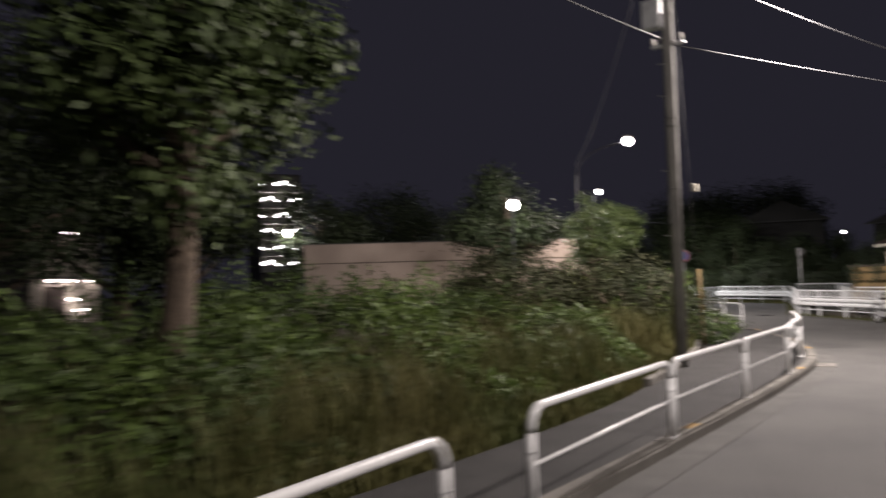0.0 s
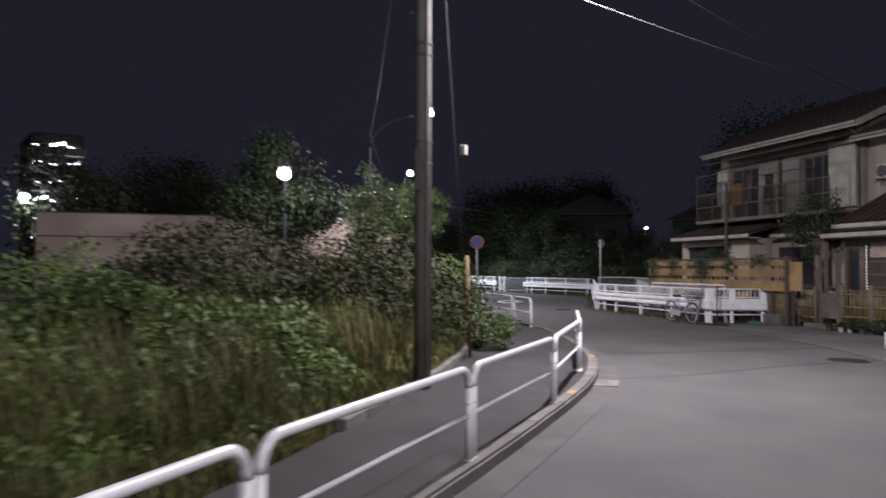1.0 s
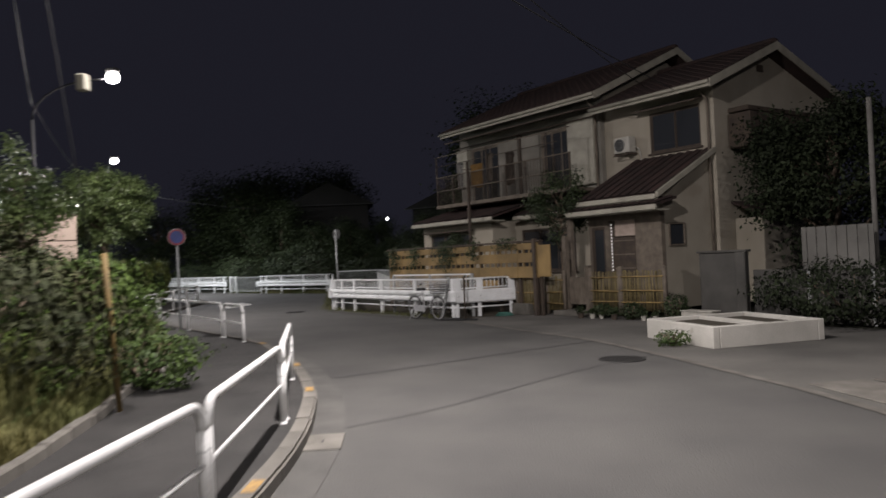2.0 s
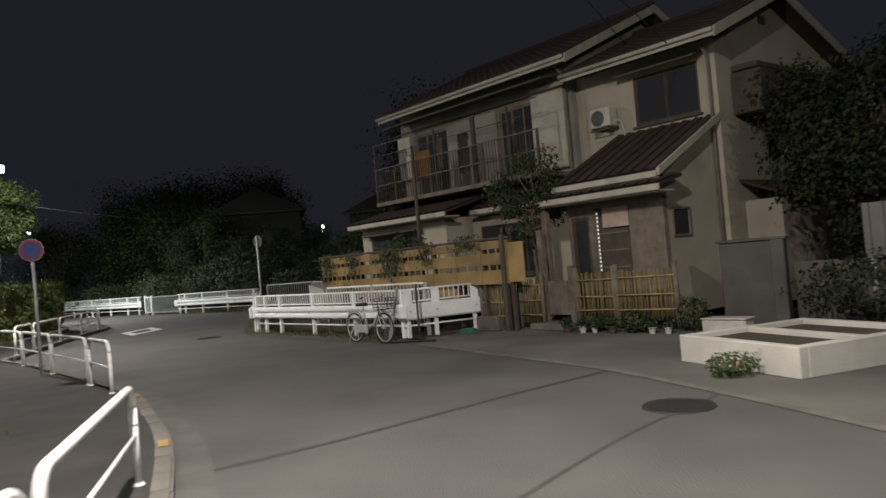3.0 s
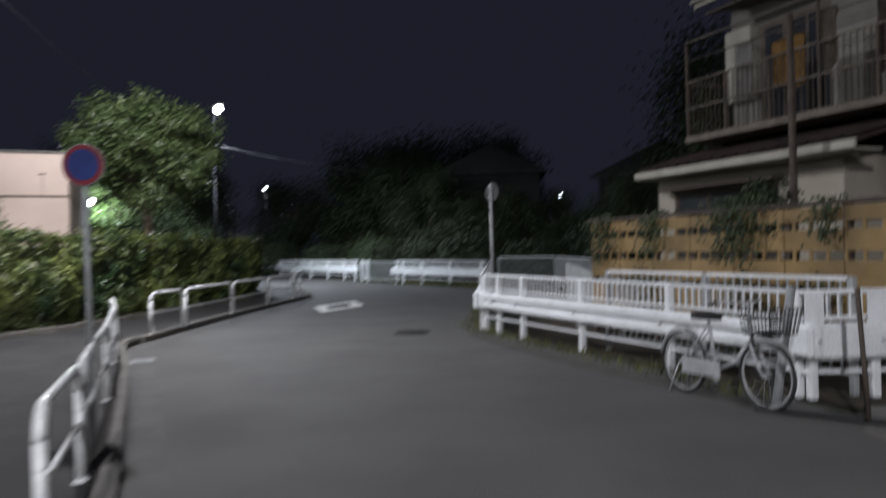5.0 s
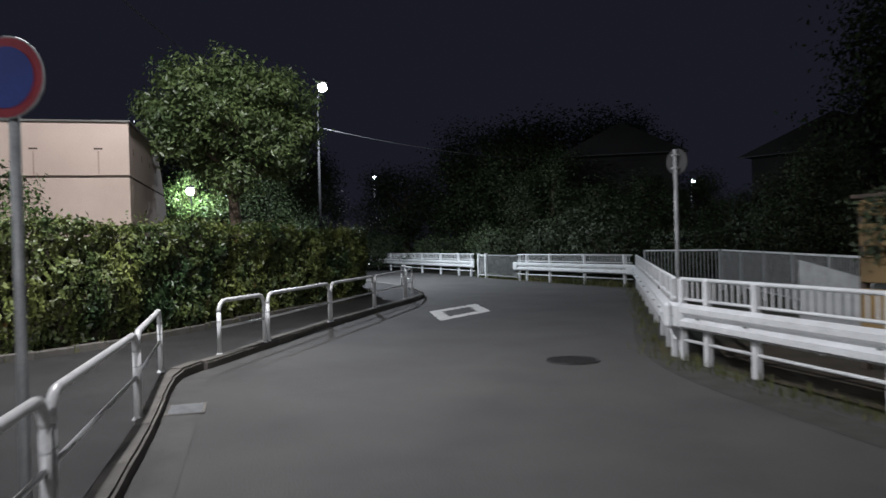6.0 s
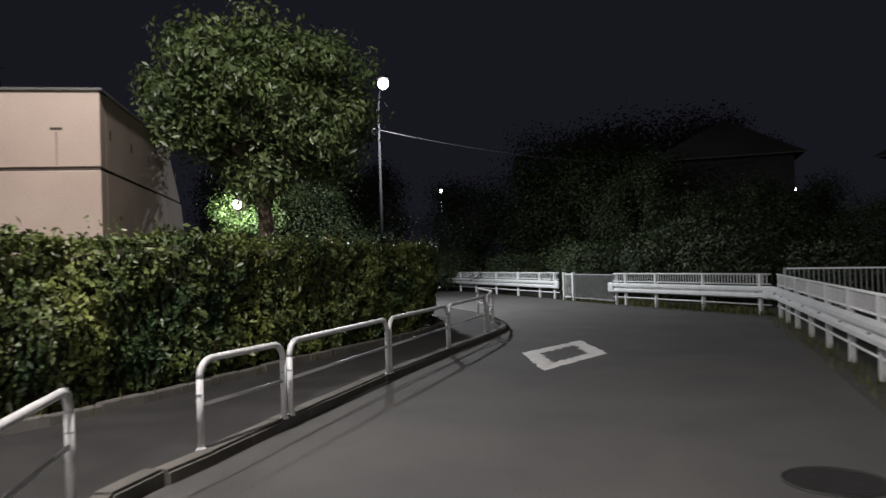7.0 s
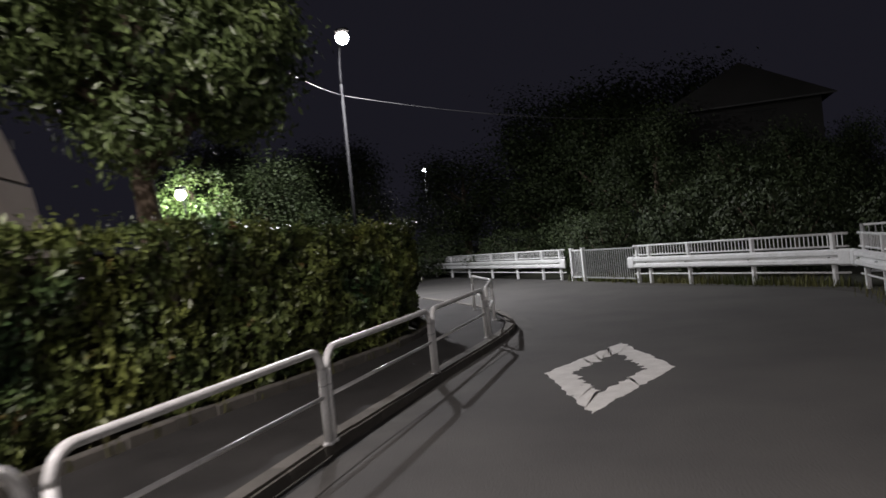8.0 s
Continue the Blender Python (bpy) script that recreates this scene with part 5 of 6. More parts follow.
# ---------------------------------------------------------------- bicycle
def bicycle(x, y, turn):
    b = thing("bicycle", "silver city bicycle with a front basket parked on its stand", "bicycle", (x, y, 0), turn)
    R = 0.33

    def ring(cx, r, t, n=28):
        return tube([(cx + math.cos(a) * r, 0, R + math.sin(a) * r) for a in np.linspace(0, math.tau, n, endpoint=False)], t, 6, True)

    for nm, cx in (("rear_wheel", 0.0), ("front_wheel", 1.08)):
        w = part(nm, ring(cx, R - 0.018, 0.018), BLACK, b, "black tyre on a bright rim")
        part("rim", ring(cx, R - 0.045, 0.012), CHROME, w)
        part("hub", tube([(cx, -0.05, R), (cx, 0.05, R)], 0.022, 8), CHROME, w)
        for k in range(18):
            a = k * math.tau / 18
            part("spoke", tube([(cx, 0.02 * (-1) ** k, R), (cx + math.cos(a) * (R - 0.05), 0, R + math.sin(a) * (R - 0.05))], 0.002, 3), CHROME, w)
        fen = [(cx + math.cos(a) * (R + 0.025), 0, R + math.sin(a) * (R + 0.025)) for a in np.linspace(0.15 * math.pi, 0.95 * math.pi, 14)]
        part("mudguard", tube(fen, 0.014, 6), CHROME, b)
    for nm, pts, r in (("seat_tube", [(0.46, 0, 0.29), (0.36, 0, 0.78)], 0.018), ("down_tube", [(0.46, 0, 0.29), (0.72, 0, 0.42), (0.92, 0, 0.66)], 0.02), ("head_tube", [(0.93, 0, 0.60), (0.89, 0, 0.80)], 0.02),
                       ("chain_stay", [(0.46, 0.04, 0.29), (0.0, 0.05, R)], 0.011), ("chain_stay", [(0.46, -0.04, 0.29), (0.0, -0.05, R)], 0.011),
                       ("seat_stay", [(0.37, 0.03, 0.72), (0.0, 0.05, R)], 0.009), ("seat_stay", [(0.37, -0.03, 0.72), (0.0, -0.05, R)], 0.009),
                       ("fork_blade", [(0.93, 0.045, 0.62), (1.02, 0.05, 0.42), (1.08, 0.05, R)], 0.013), ("fork_blade", [(0.93, -0.045, 0.62), (1.02, -0.05, 0.42), (1.08, -0.05, R)], 0.013),
                       ("stem", [(0.89, 0, 0.80), (0.87, 0, 1.0)], 0.014)):
        part(nm, tube(pts, r, 8), SILVER, b)
    part("handlebar", tube([(0.66, 0.28, 0.98), (0.80, 0.25, 1.02), (0.87, 0.1, 1.0), (0.87, -0.1, 1.0), (0.80, -0.25, 1.02), (0.66, -0.28, 0.98)], 0.012, 8), CHROME, b)
    for s in (1, -1):
        part("grip", tube([(0.66, 0.28 * s, 0.98), (0.76, 0.262 * s, 1.006)], 0.018, 8), BLACK, b)
    part("saddle", prism([(0.22, -0.1), (0.30, -0.11), (0.50, -0.03), (0.54, 0), (0.50, 0.03), (0.30, 0.11), (0.22, 0.1)], 0.80, 0.87), BLACK, b)
    part("chain_case", boxes(((0.05, -0.085, 0.23), (0.58, -0.065, 0.40)), bevel=0.06), SILVER, b, "pale chain guard")
    part("crank", tube([(0.46, -0.11, 0.29), (0.58, -0.11, 0.20)], 0.01, 6), CHROME, b)
    part("pedal", boxes(((0.54, -0.2, 0.18), (0.63, -0.11, 0.205)), bevel=0.004), BLACK, b)
    part("carrier", boxes(((-0.22, -0.07, 0.71), (0.28, -0.055, 0.725)), ((-0.22, 0.055, 0.71), (0.28, 0.07, 0.725)), ((-0.22, -0.055, 0.71), (-0.2, 0.055, 0.725)), ((0.0, -0.055, 0.71), (0.02, 0.055, 0.725))), CHROME, b)
    part("stand", tube([(0.0, -0.07, R), (-0.1, -0.13, 0.0)], 0.009, 6), CHROME, b)
    part("stand", tube([(0.0, 0.07, R), (-0.1, 0.13, 0.0)], 0.009, 6), CHROME, b)
    basket = part("basket", boxes(((0.98, -0.17, 0.72), (1.28, 0.17, 0.73))), BLACK, b, "dark wire front basket")
    for z in (0.78, 0.84, 0.90, 0.96):
        g = (z - 0.72) * 0.16
        part("basket_wire", tube([(0.98 - g, -0.17 - g, z), (1.28 + g, -0.17 - g, z), (1.28 + g, 0.17 + g, z), (0.98 - g, 0.17 + g, z)], 0.005, 4, True), BLACK, basket)
    for k in range(9):
        for s in (-1, 1):
            x0 = 0.98 + k * 0.0375
            part("basket_upright", tube([(x0, 0.17 * s, 0.72), (x0 + (k - 4) * 0.008, 0.208 * s, 0.96)], 0.004, 4), BLACK, basket)
    for k in range(8):
        y0 = -0.15 + k * 0.043
        part("basket_upright", tube([(1.28, y0, 0.72), (1.32, y0 * 1.2, 0.96)], 0.004, 4), BLACK, basket)
    return b


bicycle(3.73, 14.75, math.degrees(math.atan2(13.94 - 14.74, 4.48 - 3.73)))

# ---------------------------------------------------------------- concrete building behind the hedge
hall = thing("concrete_building", "pinkish board-marked concrete building with a flat top", "building", (0, 0, 0), TURN)
HU, HV0, HV1 = -20.3, -8.5, 5.9
part("lower_front", boxes(((HU - 0.25, HV0, 0), (HU, HV1, 2.89)), bevel=0.01), PINK, hall)
part("upper_front", boxes(((HU - 0.25, HV0, 2.93), (HU, HV1, 3.85)), bevel=0.01), PINK, hall)
part("joint", boxes(((HU - 0.22, HV0 + 0.01, 2.88), (HU - 0.02, HV1 - 0.01, 2.94))), DARKWOOD, hall)
part("coping", boxes(((HU - 0.3, HV0 - 0.03, 3.85), (HU + 0.03, HV1 + 0.03, 3.89)), bevel=0.008), POLEGREY, hall)
f = [(HU - 0.25, 0), (HU - 0.25, 2.89), (HU - 5.1, 2.89), (HU - 6.6, 0)]
def slab_v(sec, v0, v1):
    bm = bmesh.new()
    a = [bm.verts.new((u, v0, z)) for u, z in sec]
    b = [bm.verts.new((u, v1, z)) for u, z in sec]
    bm.faces.new(a)
    bm.faces.new(b[::-1])
    for i in range(len(sec)):
        j = (i + 1) % len(sec)
        bm.faces.new((a[i], a[j], b[j], b[i]))
    bmesh.ops.recalc_face_normals(bm, faces=bm.faces)
    return bm
part("lower_side", slab_v(f, HV1 - 0.25, HV1), PINK, hall)
part("upper_side", slab_v([(HU - 0.25, 2.93), (HU - 0.25, 3.85), (HU - 3.9, 3.85), (HU - 5.0, 2.93)], HV1 - 0.25, HV1), PINK, hall)
part("side_joint", slab_v([(HU - 0.25, 2.88), (HU - 0.25, 2.94), (HU - 4.95, 2.94), (HU - 5.0, 2.88)], HV1 - 0.22, HV1 - 0.02), DARKWOOD, hall)
part("side_coping", slab_v([(HU, 3.85), (HU, 3.89), (HU - 3.95, 3.89), (HU - 3.9, 3.85)], HV1 - 0.27, HV1 + 0.03), POLEGREY, hall)
part("roof_slab", boxes(((HU - 3.9, HV0, 3.5), (HU - 0.25, HV1 - 0.25, 3.7))), POLEGREY, hall)
part("rear_wall", boxes(((HU - 4.1, HV0, 0), (HU - 3.9, HV1 - 0.25, 3.7))), PINK, hall)
for k in range(5):
    part("tie_hole", boxes(((HU - 0.45 - k * 1.05, HV1 - 0.02, 3.32), (HU - 0.39 - k * 1.05, HV1 + 0.004, 3.44))), DARKWOOD, hall)
for k in range(9):
    v = HV1 - 0.5 - k * 1.02
    part("tie_hole", boxes(((HU - 0.02, v - 0.07, 3.38), (HU + 0.004, v + 0.07, 3.41))), DARKWOOD, hall)
    part("downstreak", boxes(((HU, v - 0.012, 2.95), (HU + 0.002, v + 0.014, 3.36))), RUST, hall)

# ---------------------------------------------------------------- planting
rs = np.random.default_rng(11)


def hedge_points(points, depth, z0, z1, n, seed, back=False):
    """Leaves over the front, top and ends of a clipped but shaggy hedge that stands left of a line."""
    r = np.random.default_rng(seed)
    p, d = line_of(points, 0.1)
    k = r.integers(0, len(p), n)
    side = np.stack([-d[:, 1], d[:, 0]], 1)
    topside = r.random(n) < 0.24
    z = np.where(topside, z1 - 0.06 + np.abs(r.normal(0, 0.06, n)), r.uniform(z0, z1, n))
    lump = np.array([noise.noise(Vector((a[0] * 1.1, a[1] * 1.1, b * 1.3))) for a, b in zip(p[k], z)])
    knot = np.array([noise.noise(Vector((a[0] * 4.2, a[1] * 4.2, b * 4.6 + 9))) for a, b in zip(p[k], z)])
    low = np.clip((0.75 - z) / 0.5, 0, 1)
    off = np.where(topside, r.uniform(0, depth, n), np.abs(r.normal(0, 0.08, n)) + 0.02) - 0.22 * lump - 0.17 * knot + 0.16 * low
    z = z + np.where(topside, 0.10 * lump + 0.10 * knot, 0)
    xy = p[k] + side[k] * off[:, None]
    f = np.concatenate([-side[k] * np.where(topside, 0.2, 1.0)[:, None], np.where(topside, 1.0, 0.45)[:, None]], 1)
    return np.column_stack([xy, z]), f + r.normal(0, 0.35, f.shape)


# solid block behind the leaves, coloured dark for the shade inside the hedge
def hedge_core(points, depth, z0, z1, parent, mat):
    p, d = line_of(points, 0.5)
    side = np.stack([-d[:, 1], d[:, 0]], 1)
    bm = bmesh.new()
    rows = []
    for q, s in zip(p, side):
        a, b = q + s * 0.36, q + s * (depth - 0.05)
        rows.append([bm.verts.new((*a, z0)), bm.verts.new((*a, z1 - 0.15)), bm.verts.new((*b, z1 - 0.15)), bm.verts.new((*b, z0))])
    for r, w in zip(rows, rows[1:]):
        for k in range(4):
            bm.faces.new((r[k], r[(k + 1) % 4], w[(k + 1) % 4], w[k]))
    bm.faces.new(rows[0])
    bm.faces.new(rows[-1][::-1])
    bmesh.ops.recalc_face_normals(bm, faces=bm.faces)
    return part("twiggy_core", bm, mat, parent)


HEDGE = [(-9.6, 14.2), (-8.5, 15.4), (-8.3, 17.0), (-8.32, 18.4), (-9.0, 22.2), (-9.55, 25.9), (-10.25, 28.3), (-11.3, 29.8), (-13.6, 31.8), (-18.0, 35.6)]
hedge = thing("hedge", "dense clipped hedge with green and reddish leaves", "hedge")
hp, hf = hedge_points(HEDGE, 0.75, 0.22, 2.02, 60000, 5)
rh = np.random.default_rng(6)
lv = new("foliage_mass", leaf_mesh("foliage_mass", hp, hf, rh.uniform(0.034, 0.066, len(hp)), HEDGELEAF, rh, 2.1))
lv.parent = hedge
tagged(lv, kind="stuff")
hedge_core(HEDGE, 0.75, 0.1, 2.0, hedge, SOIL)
# upright shoots that stick out of the hedge top
sp_, sf_ = hedge_points(HEDGE, 0.6, 2.0, 2.05, 260, 9)
pts, fac = [], []
for q in sp_:
    h = rs.uniform(0.08, 0.32)
    for k in range(6):
        pts.append((q[0] + rs.normal(0, 0.025), q[1] + rs.normal(0, 0.025), 1.98 + h * k / 5))
        fac.append((rs.normal(0, 1), rs.normal(0, 1), 0.6))
sh = new("shoot_growth", leaf_mesh("shoot_growth", np.array(pts), np.array(fac), rs.uniform(0.022, 0.04, len(pts)), HEDGELEAF, rs, 2.3))
sh.parent = hedge
tagged(sh, kind="stuff")

tree("broadleaf_tree", "rounded broadleaf tree lit by a street lamp behind a hedge", (-10.35, 23.1, 0), 6.05, 2.3, 2.9, LEAF, 34000, 0.052, 3, clumps=72, tuft=(0.15, 0.29), long=2.5)
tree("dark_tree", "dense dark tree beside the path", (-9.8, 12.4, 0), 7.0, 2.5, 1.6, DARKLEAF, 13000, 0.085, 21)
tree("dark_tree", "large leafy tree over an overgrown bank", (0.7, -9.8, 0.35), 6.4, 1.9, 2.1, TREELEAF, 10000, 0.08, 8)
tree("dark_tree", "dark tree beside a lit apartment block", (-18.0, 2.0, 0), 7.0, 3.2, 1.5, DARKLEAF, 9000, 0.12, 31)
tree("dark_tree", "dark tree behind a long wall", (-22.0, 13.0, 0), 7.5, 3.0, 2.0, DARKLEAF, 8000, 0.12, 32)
tree("small_tree", "small tree with a thin trunk in the house garden", (*uv(-6.2, 15.9), 0), 4.3, 0.95, 1.8, DARKLEAF, 4200, 0.042, 41, 0.15, 26, (0.25, 0.42), girth=0.4)
tree("small_tree", "thin shrub reaching over the board fence", (*uv(-10.3, 15.4), 0), 2.5, 0.6, 1.5, DARKLEAF, 1100, 0.04, 42, 0.0, 10)
tree("dark_tree", "dense dark tree beside the house end wall", (*uv(0.25, 18.3), 0), 5.4, 2.0, 1.0, SHADELEAF, 17000, 0.06, 43, 0.0, 44)

tree("small_tree", "leafy young tree lit by the arm lamp", (-4.4, 9.7, 0.1), 5.0, 1.05, 1.4, LEAF, 6500, 0.05, 46, 0.1, 34, (0.28, 0.45), 2.2)
tree("small_tree", "leafy tree lit green by a garden lamp", (-24.2, 35.4, 0), 5.8, 1.7, 2.0, LEAF, 6000, 0.07, 44)

# overgrown bank on the near left
def bank_height(x, y):
    d = np.clip((3.4 - 0.10 * np.abs(y + 3) - x) / 5.5, 0, 1)
    return 0.12 + 0.85 * d


bm = bmesh.new()
grid = {}
for i in range(30):
    for j in range(44):
        x, y = 3.6 - i * 0.6, -18 + j * 0.62
        x = min(x, float(np.interp(y, [p[1] for p in INNER[:9]], [p[0] for p in INNER[:9]])) - 0.02 - i * 0.55)
        grid[i, j] = bm.verts.new((x, y, float(bank_height(x, y)) - 0.06 + 0.05 * noise.noise(Vector((x, y, 0)))))
for i in range(29):
    for j in range(43):
        bm.faces.new((grid[i, j], grid[i + 1, j], grid[i + 1, j + 1], grid[i, j + 1]))
bmesh.ops.recalc_face_normals(bm, faces=bm.faces)
tagged(part("bank", bm, SOIL), "sloping earth bank under weeds", "ground", kind="structure")

n = 60000
x = 3.5 - np.abs(rs.normal(0, 1, n)) * 3.6
y = rs.uniform(-15, 2.5, n)
edge = np.interp(y, [p[1] for p in INNER[:8]], [p[0] for p in INNER[:8]])
x = np.minimum(x, edge - 0.35 - np.abs(rs.normal(0, 0.3, n)))
lump = np.array([noise.noise(Vector((a * 0.7, b * 0.7, 1.0))) + 0.5 * noise.noise(Vector((a * 1.9, b * 1.9, 4.0))) for a, b in zip(x, y)])
tall = np.clip((edge - x) / 1.6, 0.12, 1) * (0.62 + 1.05 * lump)
z = bank_height(x, y) + np.clip(tall, 0.05, 1.6) * rs.uniform(0.35, 1.0, n) ** 0.5
foliage("weeds", "tangled green weeds and creepers on the bank", "weeds", np.column_stack([x, y, z]), np.column_stack([rs.normal(0.5, 0.5, n), rs.normal(-0.4, 0.5, n), np.full(n, 0.8)]), 0.054, WEED, 12, "stuff", 1.7)


def blades(name, label, xy, z0, h, mat, seed, w=0.010):
    r = np.random.default_rng(seed)
    n = len(xy)
    ang = r.uniform(0, math.tau, n)
    lean = r.uniform(0.1, 0.6, n)[:, None] * h[:, None] * np.stack([np.cos(ang), np.sin(ang)], 1)
    side = np.stack([-np.sin(ang), np.cos(ang)], 1) * w
    b = np.column_stack([xy, z0])
    v = np.empty((n, 5, 3))
    v[:, 0] = b - np.column_stack([side, np.zeros(n)])
    v[:, 1] = b + np.column_stack([side, np.zeros(n)])
    m = b + np.column_stack([lean * 0.35, h * 0.65])
    v[:, 2] = m + np.column_stack([side * 0.8, np.zeros(n)])
    v[:, 3] = m - np.column_stack([side * 0.8, np.zeros(n)])
    v[:, 4] = b + np.column_stack([lean, h])
    me = bpy.data.meshes.new(name)
    i = (np.arange(n) * 5)[:, None]
    faces = np.concatenate([i + [0, 1, 2], i + [0, 2, 3], i + [3, 2, 4]], 1).reshape(-1, 3)
    me.vertices.add(n * 5)
    me.vertices.foreach_set("co", v.astype(np.float32).ravel())
    me.loops.add(len(faces) * 3)
    me.loops.foreach_set("vertex_index", faces.astype(np.int32).ravel())
    me.polygons.add(len(faces))
    me.polygons.foreach_set("loop_start", np.arange(0, len(faces) * 3, 3, dtype=np.int32))
    me.update(calc_edges=True)
    me.materials.append(mat)
    return tagged(new(name, me), label, "grass", kind="stuff")


n = 30000
y = rs.uniform(-14, 8.5, n)
edge = np.interp(y, [p[1] for p in INNER[:9]], [p[0] for p in INNER[:9]])
x = edge - 0.02 - np.abs(rs.normal(0, 0.5, n))
blades("verge_grass", "long dry grass along the footway", np.column_stack([x, y]), bank_height(x, y) - 0.04, rs.uniform(0.08, 0.55, n) * np.clip(0.3 + (edge - x) * 0.9, 0.25, 1.3), GRASS, 14)
wild = np.random.default_rng(77)
n = 12000
y = wild.uniform(-13, 1.5, n)
x = np.interp(y, [p[1] for p in INNER[:9]], [p[0] for p in INNER[:9]]) - 0.4 - np.abs(wild.normal(0, 1.5, n))
clump = np.array([noise.noise(Vector((a * 0.9, b * 0.9, 7.0))) for a, b in zip(x, y)])
keep = clump > -0.05
x, y = x[keep], y[keep]
blades("bank_grass", "long grass growing through the weeds", np.column_stack([x, y]), bank_height(x, y), wild.uniform(0.45, 1.0, len(x)), GRASS, 17, 0.007)
n = 2600
k = rs.integers(0, len(inner_pts), n)
xy = inner_pts[k] + rs.normal(0, 0.05, (n, 2))
ok = (xy[:, 1] > 15) & (xy[:, 1] < 33)
xy = xy[ok]
blades("edge_grass", "short grass tufts below the hedge", xy, np.full(len(xy), 0.12), rs.uniform(0.05, 0.2, len(xy)), GRASS, 15, 0.006)
n = 1500
t = rs.uniform(0, 1, n) ** 0.8
xy = np.column_stack([np.interp(t, [0, 0.6, 1], [-3.75, -0.25, 4.6]), np.interp(t, [0, 0.6, 1], [33.9, 20.2, 14.5])]) + rs.normal(0, 0.13, (n, 2))
blades("edge_grass", "weeds along the foot of the guard fence", xy, np.zeros(n), rs.uniform(0.03, 0.16, n), GRASS, 18, 0.006)
n = 1800
t = rs.uniform(0, 1, n)
xy = np.column_stack([-12.3 + t * 8.4, 41.1 - t * 7.0]) + rs.normal(0, 0.18, (n, 2))
blades("edge_grass", "grass growing under the far fences", xy, np.zeros(n), rs.uniform(0.06, 0.3, n), GRASS, 16, 0.009)


def shrub(label, at, rx, ry, h, mat, count, size, seed):
    r = np.random.default_rng(seed)
    t = thing("shrub", label, "shrub", at, r.uniform(0, 360))
    bm = bmesh.new()
    for k in range(7):
        a = k * 0.9
        tube([(0, 0, 0), (math.cos(a) * rx * 0.25, math.sin(a) * ry * 0.25, h * 0.4), (math.cos(a) * rx * 0.55, math.sin(a) * ry * 0.55, h * 0.8)], 0.02, 5, bm=bm, radii=[0.03, 0.02, 0.008])
    part("branching", bm, BARK, t)
    u = r.normal(0, 1, (count, 3))
    u /= np.linalg.norm(u, axis=1)[:, None]
    rad = r.uniform(0.35, 1, count) ** 0.4
    lump = np.array([1 + 0.45 * noise.noise(Vector(q * 2.2 + np.array([seed, 0, 0]))) for q in u])
    p = u * (rad * lump)[:, None] * np.array([rx, ry, h * 0.5]) + np.array([0, 0, h * 0.52])
    p[:, 2] = np.maximum(p[:, 2], 0.03)
    lf = new("foliage_mass", leaf_mesh("foliage_mass", p, u + np.array([0, 0, 0.3]), r.uniform(0.6, 1.3, count) * size, mat, r))
    lf.parent = t
    tagged(lf, kind="stuff")
    return t


shrub("broad brownish shrub behind the utility pole", (0.9, 1.2, 0.2), 1.5, 1.9, 2.0, BROWNLEAF, 9000, 0.05, 51)
shrub("broad brownish shrub on the bank", (-1.0, -0.6, 0.5), 1.7, 1.7, 1.9, BROWNLEAF, 7000, 0.05, 52)
shrub("leafy green shrub beside the footway", (0.1, 4.6, 0.1), 1.2, 1.5, 1.9, WEED, 6500, 0.05, 53)
shrub("leafy green shrub beside the footway", (-1.9, 7.6, 0.1), 1.3, 1.4, 1.7, DARKLEAF, 5500, 0.05, 54)
shrub("dark shrub at the path corner", (-4.6, 11.2, 0.1), 1.6, 1.2, 1.6, DARKLEAF, 5000, 0.055, 55)
shrub("low green weeds spilling over the footway", (1.75, 3.6, 0.1), 0.6, 0.9, 0.8, WEED, 2600, 0.04, 56)
shrub("dark overgrown shrub beside the planter", (13.2, 9.4, 0), 1.7, 1.9, 1.3, SHADELEAF, 6500, 0.05, 57)
shrub("dark overgrown shrub by the block wall", (14.8, 11.0, 0), 2.0, 1.7, 1.4, SHADELEAF, 6000, 0.05, 58)
shrub("dark overgrown shrub on the forecourt edge", (15.2, 7.4, 0), 2.0, 1.7, 1.3, SHADELEAF, 6000, 0.05, 59)
shrub("small weed tuft at the planter foot", (9.25, 7.1, 0), 0.28, 0.35, 0.28, WEED, 700, 0.025, 60)
shrub("loose garden shrub behind the hedge", (-9.45, 17.2, 0.0), 0.65, 0.75, 2.9, WEED, 4200, 0.045, 61)
for k, (u, v, h) in enumerate(((-2.9, 15.0, 0.4), (-3.9, 15.05, 0.35), (-1.9, 15.3, 0.6), (-11.8, 14.5, 1.25), (-9.6, 14.45, 1.25), (-8.4, 14.3, 1.2))):
    shrub("small dark garden plant by the fence", (*uv(u, v), 0), 0.3, 0.3, h, DARKLEAF, 700, 0.035, 62 + k)



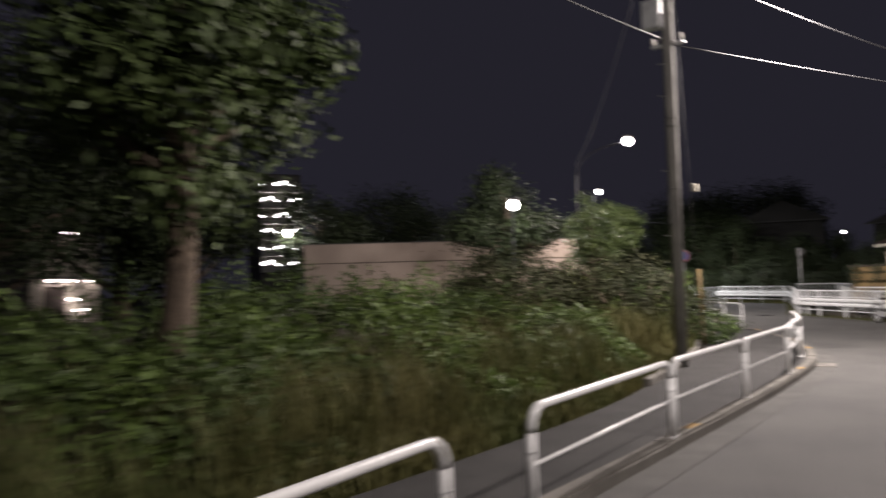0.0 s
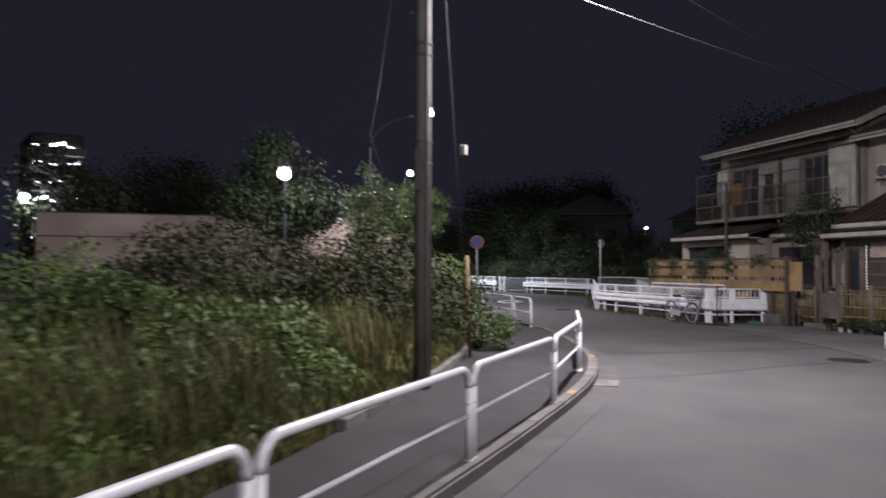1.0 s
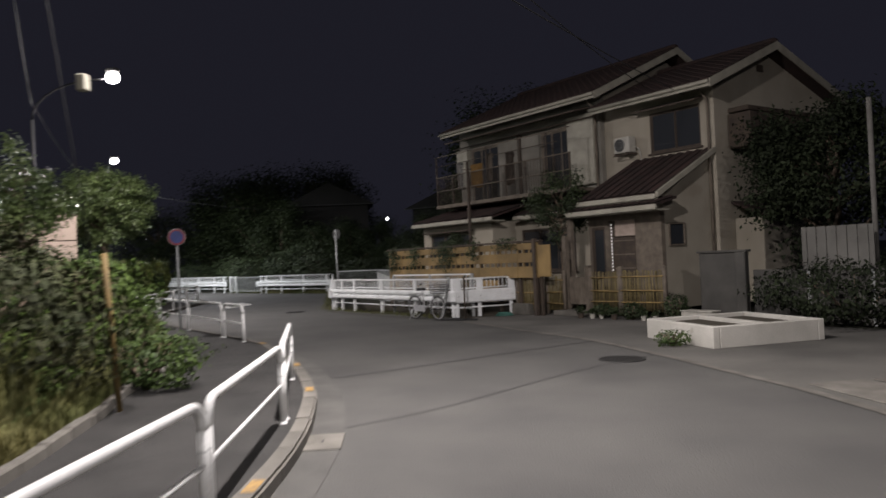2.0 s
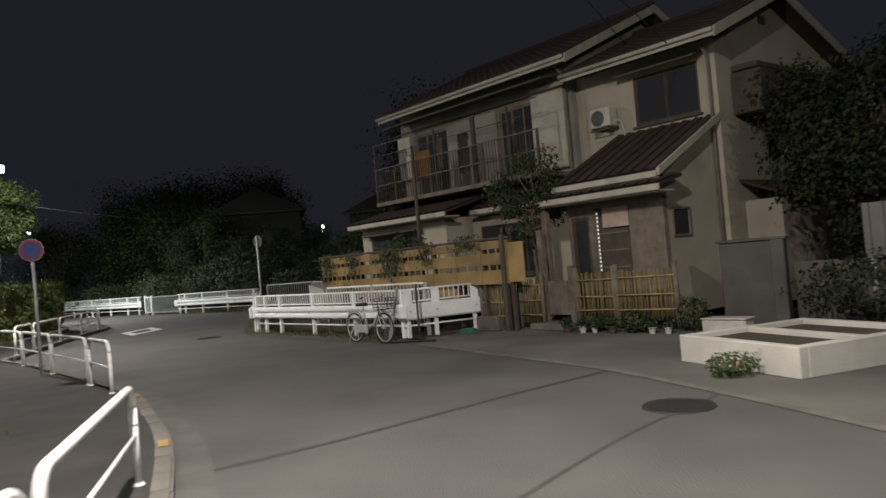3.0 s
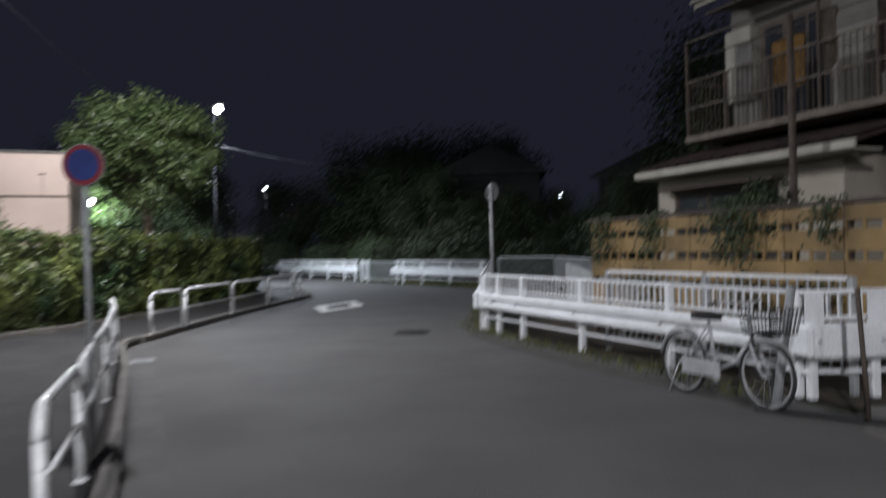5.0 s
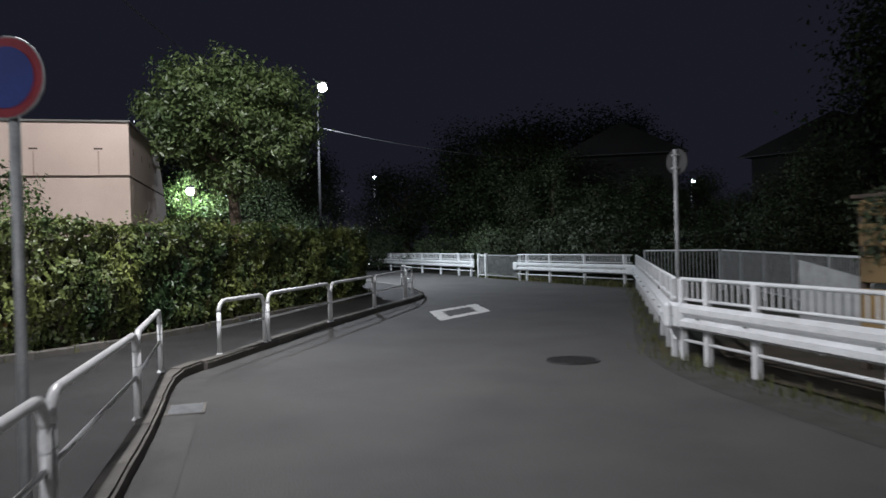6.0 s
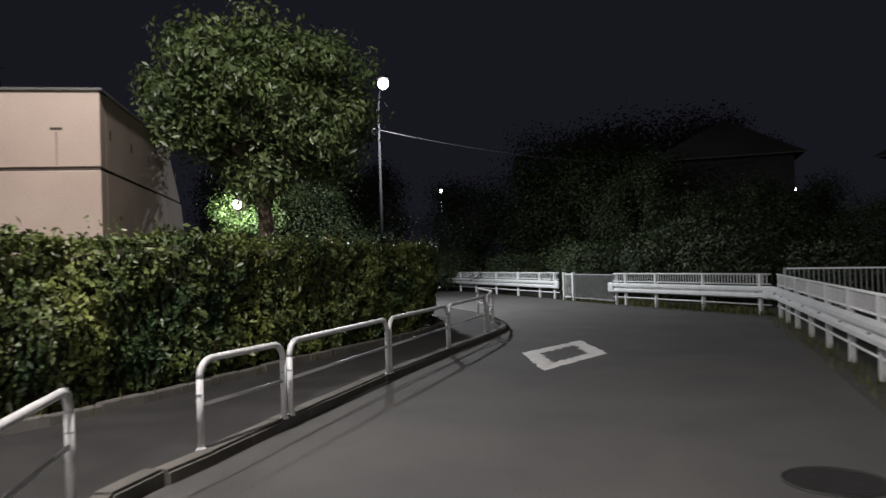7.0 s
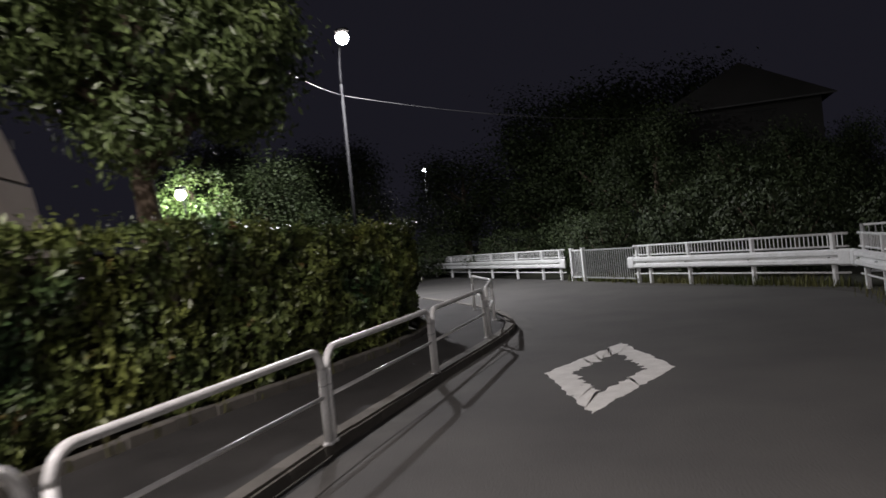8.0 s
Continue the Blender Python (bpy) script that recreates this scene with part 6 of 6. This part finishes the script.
def vine(u0, u1, z0, z1, n, seed):
    r = np.random.default_rng(seed)
    t = thing("climbing_plant", "dark creeper hanging over the board fence", "creeper", (0, 0, 0), TURN)
    bm = bmesh.new()
    for k in range(5):
        a = u0 + (u1 - u0) * (k + 0.5) / 5
        tube([(a, 14.87, 2.06), (a + 0.05, 14.77, 1.95), (a + r.normal(0, 0.1), 14.775, z0 + 0.1)], 0.006, 4, bm=bm)
    part("vine_stem", bm, BARK, t)
    z = z0 + (z1 - z0) * r.random(n) ** 0.6
    uu = r.normal((u0 + u1) / 2, (u1 - u0) * 0.27, n)
    p = np.column_stack([uu, 14.76 - np.abs(r.normal(0, 0.05, n)) + np.where(z > 2.0, 0.1, 0), z])
    f = new("foliage_mass", leaf_mesh("foliage_mass", p, np.tile([0, -1.0, 0.4], (n, 1)), r.uniform(0.025, 0.05, n), DARKLEAF, r))
    f.parent = t
    tagged(f, kind="stuff")


vine(-13.6, -12.8, 1.2, 2.1, 350, 91)
vine(-12.2, -11.5, 1.35, 2.1, 260, 92)
vine(-10.6, -9.5, 1.25, 2.2, 800, 93)
vine(-8.9, -8.4, 1.5, 2.1, 160, 94)
vine(-7.6, -6.8, 1.75, 2.15, 200, 95)

# ---------------------------------------------------------------- distance
r = random.Random(9)
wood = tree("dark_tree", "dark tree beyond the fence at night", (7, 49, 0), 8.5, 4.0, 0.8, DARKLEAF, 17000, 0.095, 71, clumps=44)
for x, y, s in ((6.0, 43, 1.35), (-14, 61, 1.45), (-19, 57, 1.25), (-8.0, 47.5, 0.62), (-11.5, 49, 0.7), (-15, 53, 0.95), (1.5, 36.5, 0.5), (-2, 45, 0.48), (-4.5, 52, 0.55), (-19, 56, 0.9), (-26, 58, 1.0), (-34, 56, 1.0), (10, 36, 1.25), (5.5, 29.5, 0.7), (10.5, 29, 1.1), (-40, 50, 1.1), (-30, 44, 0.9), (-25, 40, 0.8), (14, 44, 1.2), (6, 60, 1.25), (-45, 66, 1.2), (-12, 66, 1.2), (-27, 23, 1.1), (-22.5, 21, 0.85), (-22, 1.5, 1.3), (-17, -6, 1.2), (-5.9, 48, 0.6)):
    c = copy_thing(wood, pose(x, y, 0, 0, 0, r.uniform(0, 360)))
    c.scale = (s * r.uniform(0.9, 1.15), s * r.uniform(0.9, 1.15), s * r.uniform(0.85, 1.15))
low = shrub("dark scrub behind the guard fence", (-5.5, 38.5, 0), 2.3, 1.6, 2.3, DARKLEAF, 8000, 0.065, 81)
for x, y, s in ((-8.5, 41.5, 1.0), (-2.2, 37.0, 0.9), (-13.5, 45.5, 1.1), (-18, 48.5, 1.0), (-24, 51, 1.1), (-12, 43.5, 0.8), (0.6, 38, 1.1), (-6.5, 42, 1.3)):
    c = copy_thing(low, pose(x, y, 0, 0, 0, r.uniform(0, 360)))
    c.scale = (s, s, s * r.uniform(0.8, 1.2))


def far_house(at, turn, w, d, h, label):
    t = thing("far_house", label, "house", at, turn, "far houses")
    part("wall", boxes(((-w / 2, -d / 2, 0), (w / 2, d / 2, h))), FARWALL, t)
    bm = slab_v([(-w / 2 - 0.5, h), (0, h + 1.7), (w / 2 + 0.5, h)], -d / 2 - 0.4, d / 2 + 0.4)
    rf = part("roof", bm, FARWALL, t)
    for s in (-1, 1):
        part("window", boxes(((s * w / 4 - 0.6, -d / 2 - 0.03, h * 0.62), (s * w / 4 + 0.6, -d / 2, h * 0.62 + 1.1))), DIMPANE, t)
    part("verge_board", boxes(((-w / 2 - 0.5, -d / 2 - 0.44, h - 0.06), (w / 2 + 0.5, -d / 2 - 0.4, h))), DULL, rf)


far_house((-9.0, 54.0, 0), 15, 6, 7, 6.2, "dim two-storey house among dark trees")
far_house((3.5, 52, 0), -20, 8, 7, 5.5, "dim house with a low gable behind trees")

flats = thing("apartment_block", "distant apartment block with lit balconies", "building", (-56.7, 38, 0), 62)
part("wall", boxes(((-2.3, 0, 0), (2.3, 8, 14.5)), bevel=0.1), POLEGREY, flats)
for k in range(6):
    z = 3.6 + k * 1.75
    fl = part("balcony", boxes(((-2.3, -1.0, z), (2.3, 0, z + 0.75)), bevel=0.03), ACWHITE, flats)
    for j in range(3):
        lo, hi = -2.2 + j * 1.5, -0.85 + j * 1.5
        rise = 0.35 * (-1) ** (j + k)
        part("lit_corridor", slab_v([(lo, z + 0.8), (hi, z + 0.8 + rise), (hi, z + 1.05 + rise), (lo, z + 1.05)], -0.06, -0.02), GLOWSTRIP, fl)

lobby = thing("lit_building", "distant brownish building with lit tube lamps under its canopies", "building", (-33.0, 4.2, 0), 114)
part("wall", boxes(((-2.6, 0, 0), (2.6, 5, 7.0)), bevel=0.05), STUCCO, lobby)
for z in (2.3, 4.9):
    part("canopy", boxes(((-2.6, -0.9, z + 0.3), (2.6, 0, z + 0.42)), bevel=0.02), POLEGREY, lobby)
for x0, x1, z in ((-1.7, 0.9, 5.1), (-1.7, 0.4, 2.5), (1.2, 2.3, 2.5), (-0.3, 0.6, 1.5), (0.2, 1.4, 0.9)):
    part("tube_lamp", tube([(x0, -0.25, z), (x1, -0.25, z)], 0.05, 6), GLOWTUBE, lobby)
part("doorway", boxes(((-1.6, -0.02, 0), (-0.2, 0.05, 2.2)), bevel=0.01), DARKWOOD, lobby)
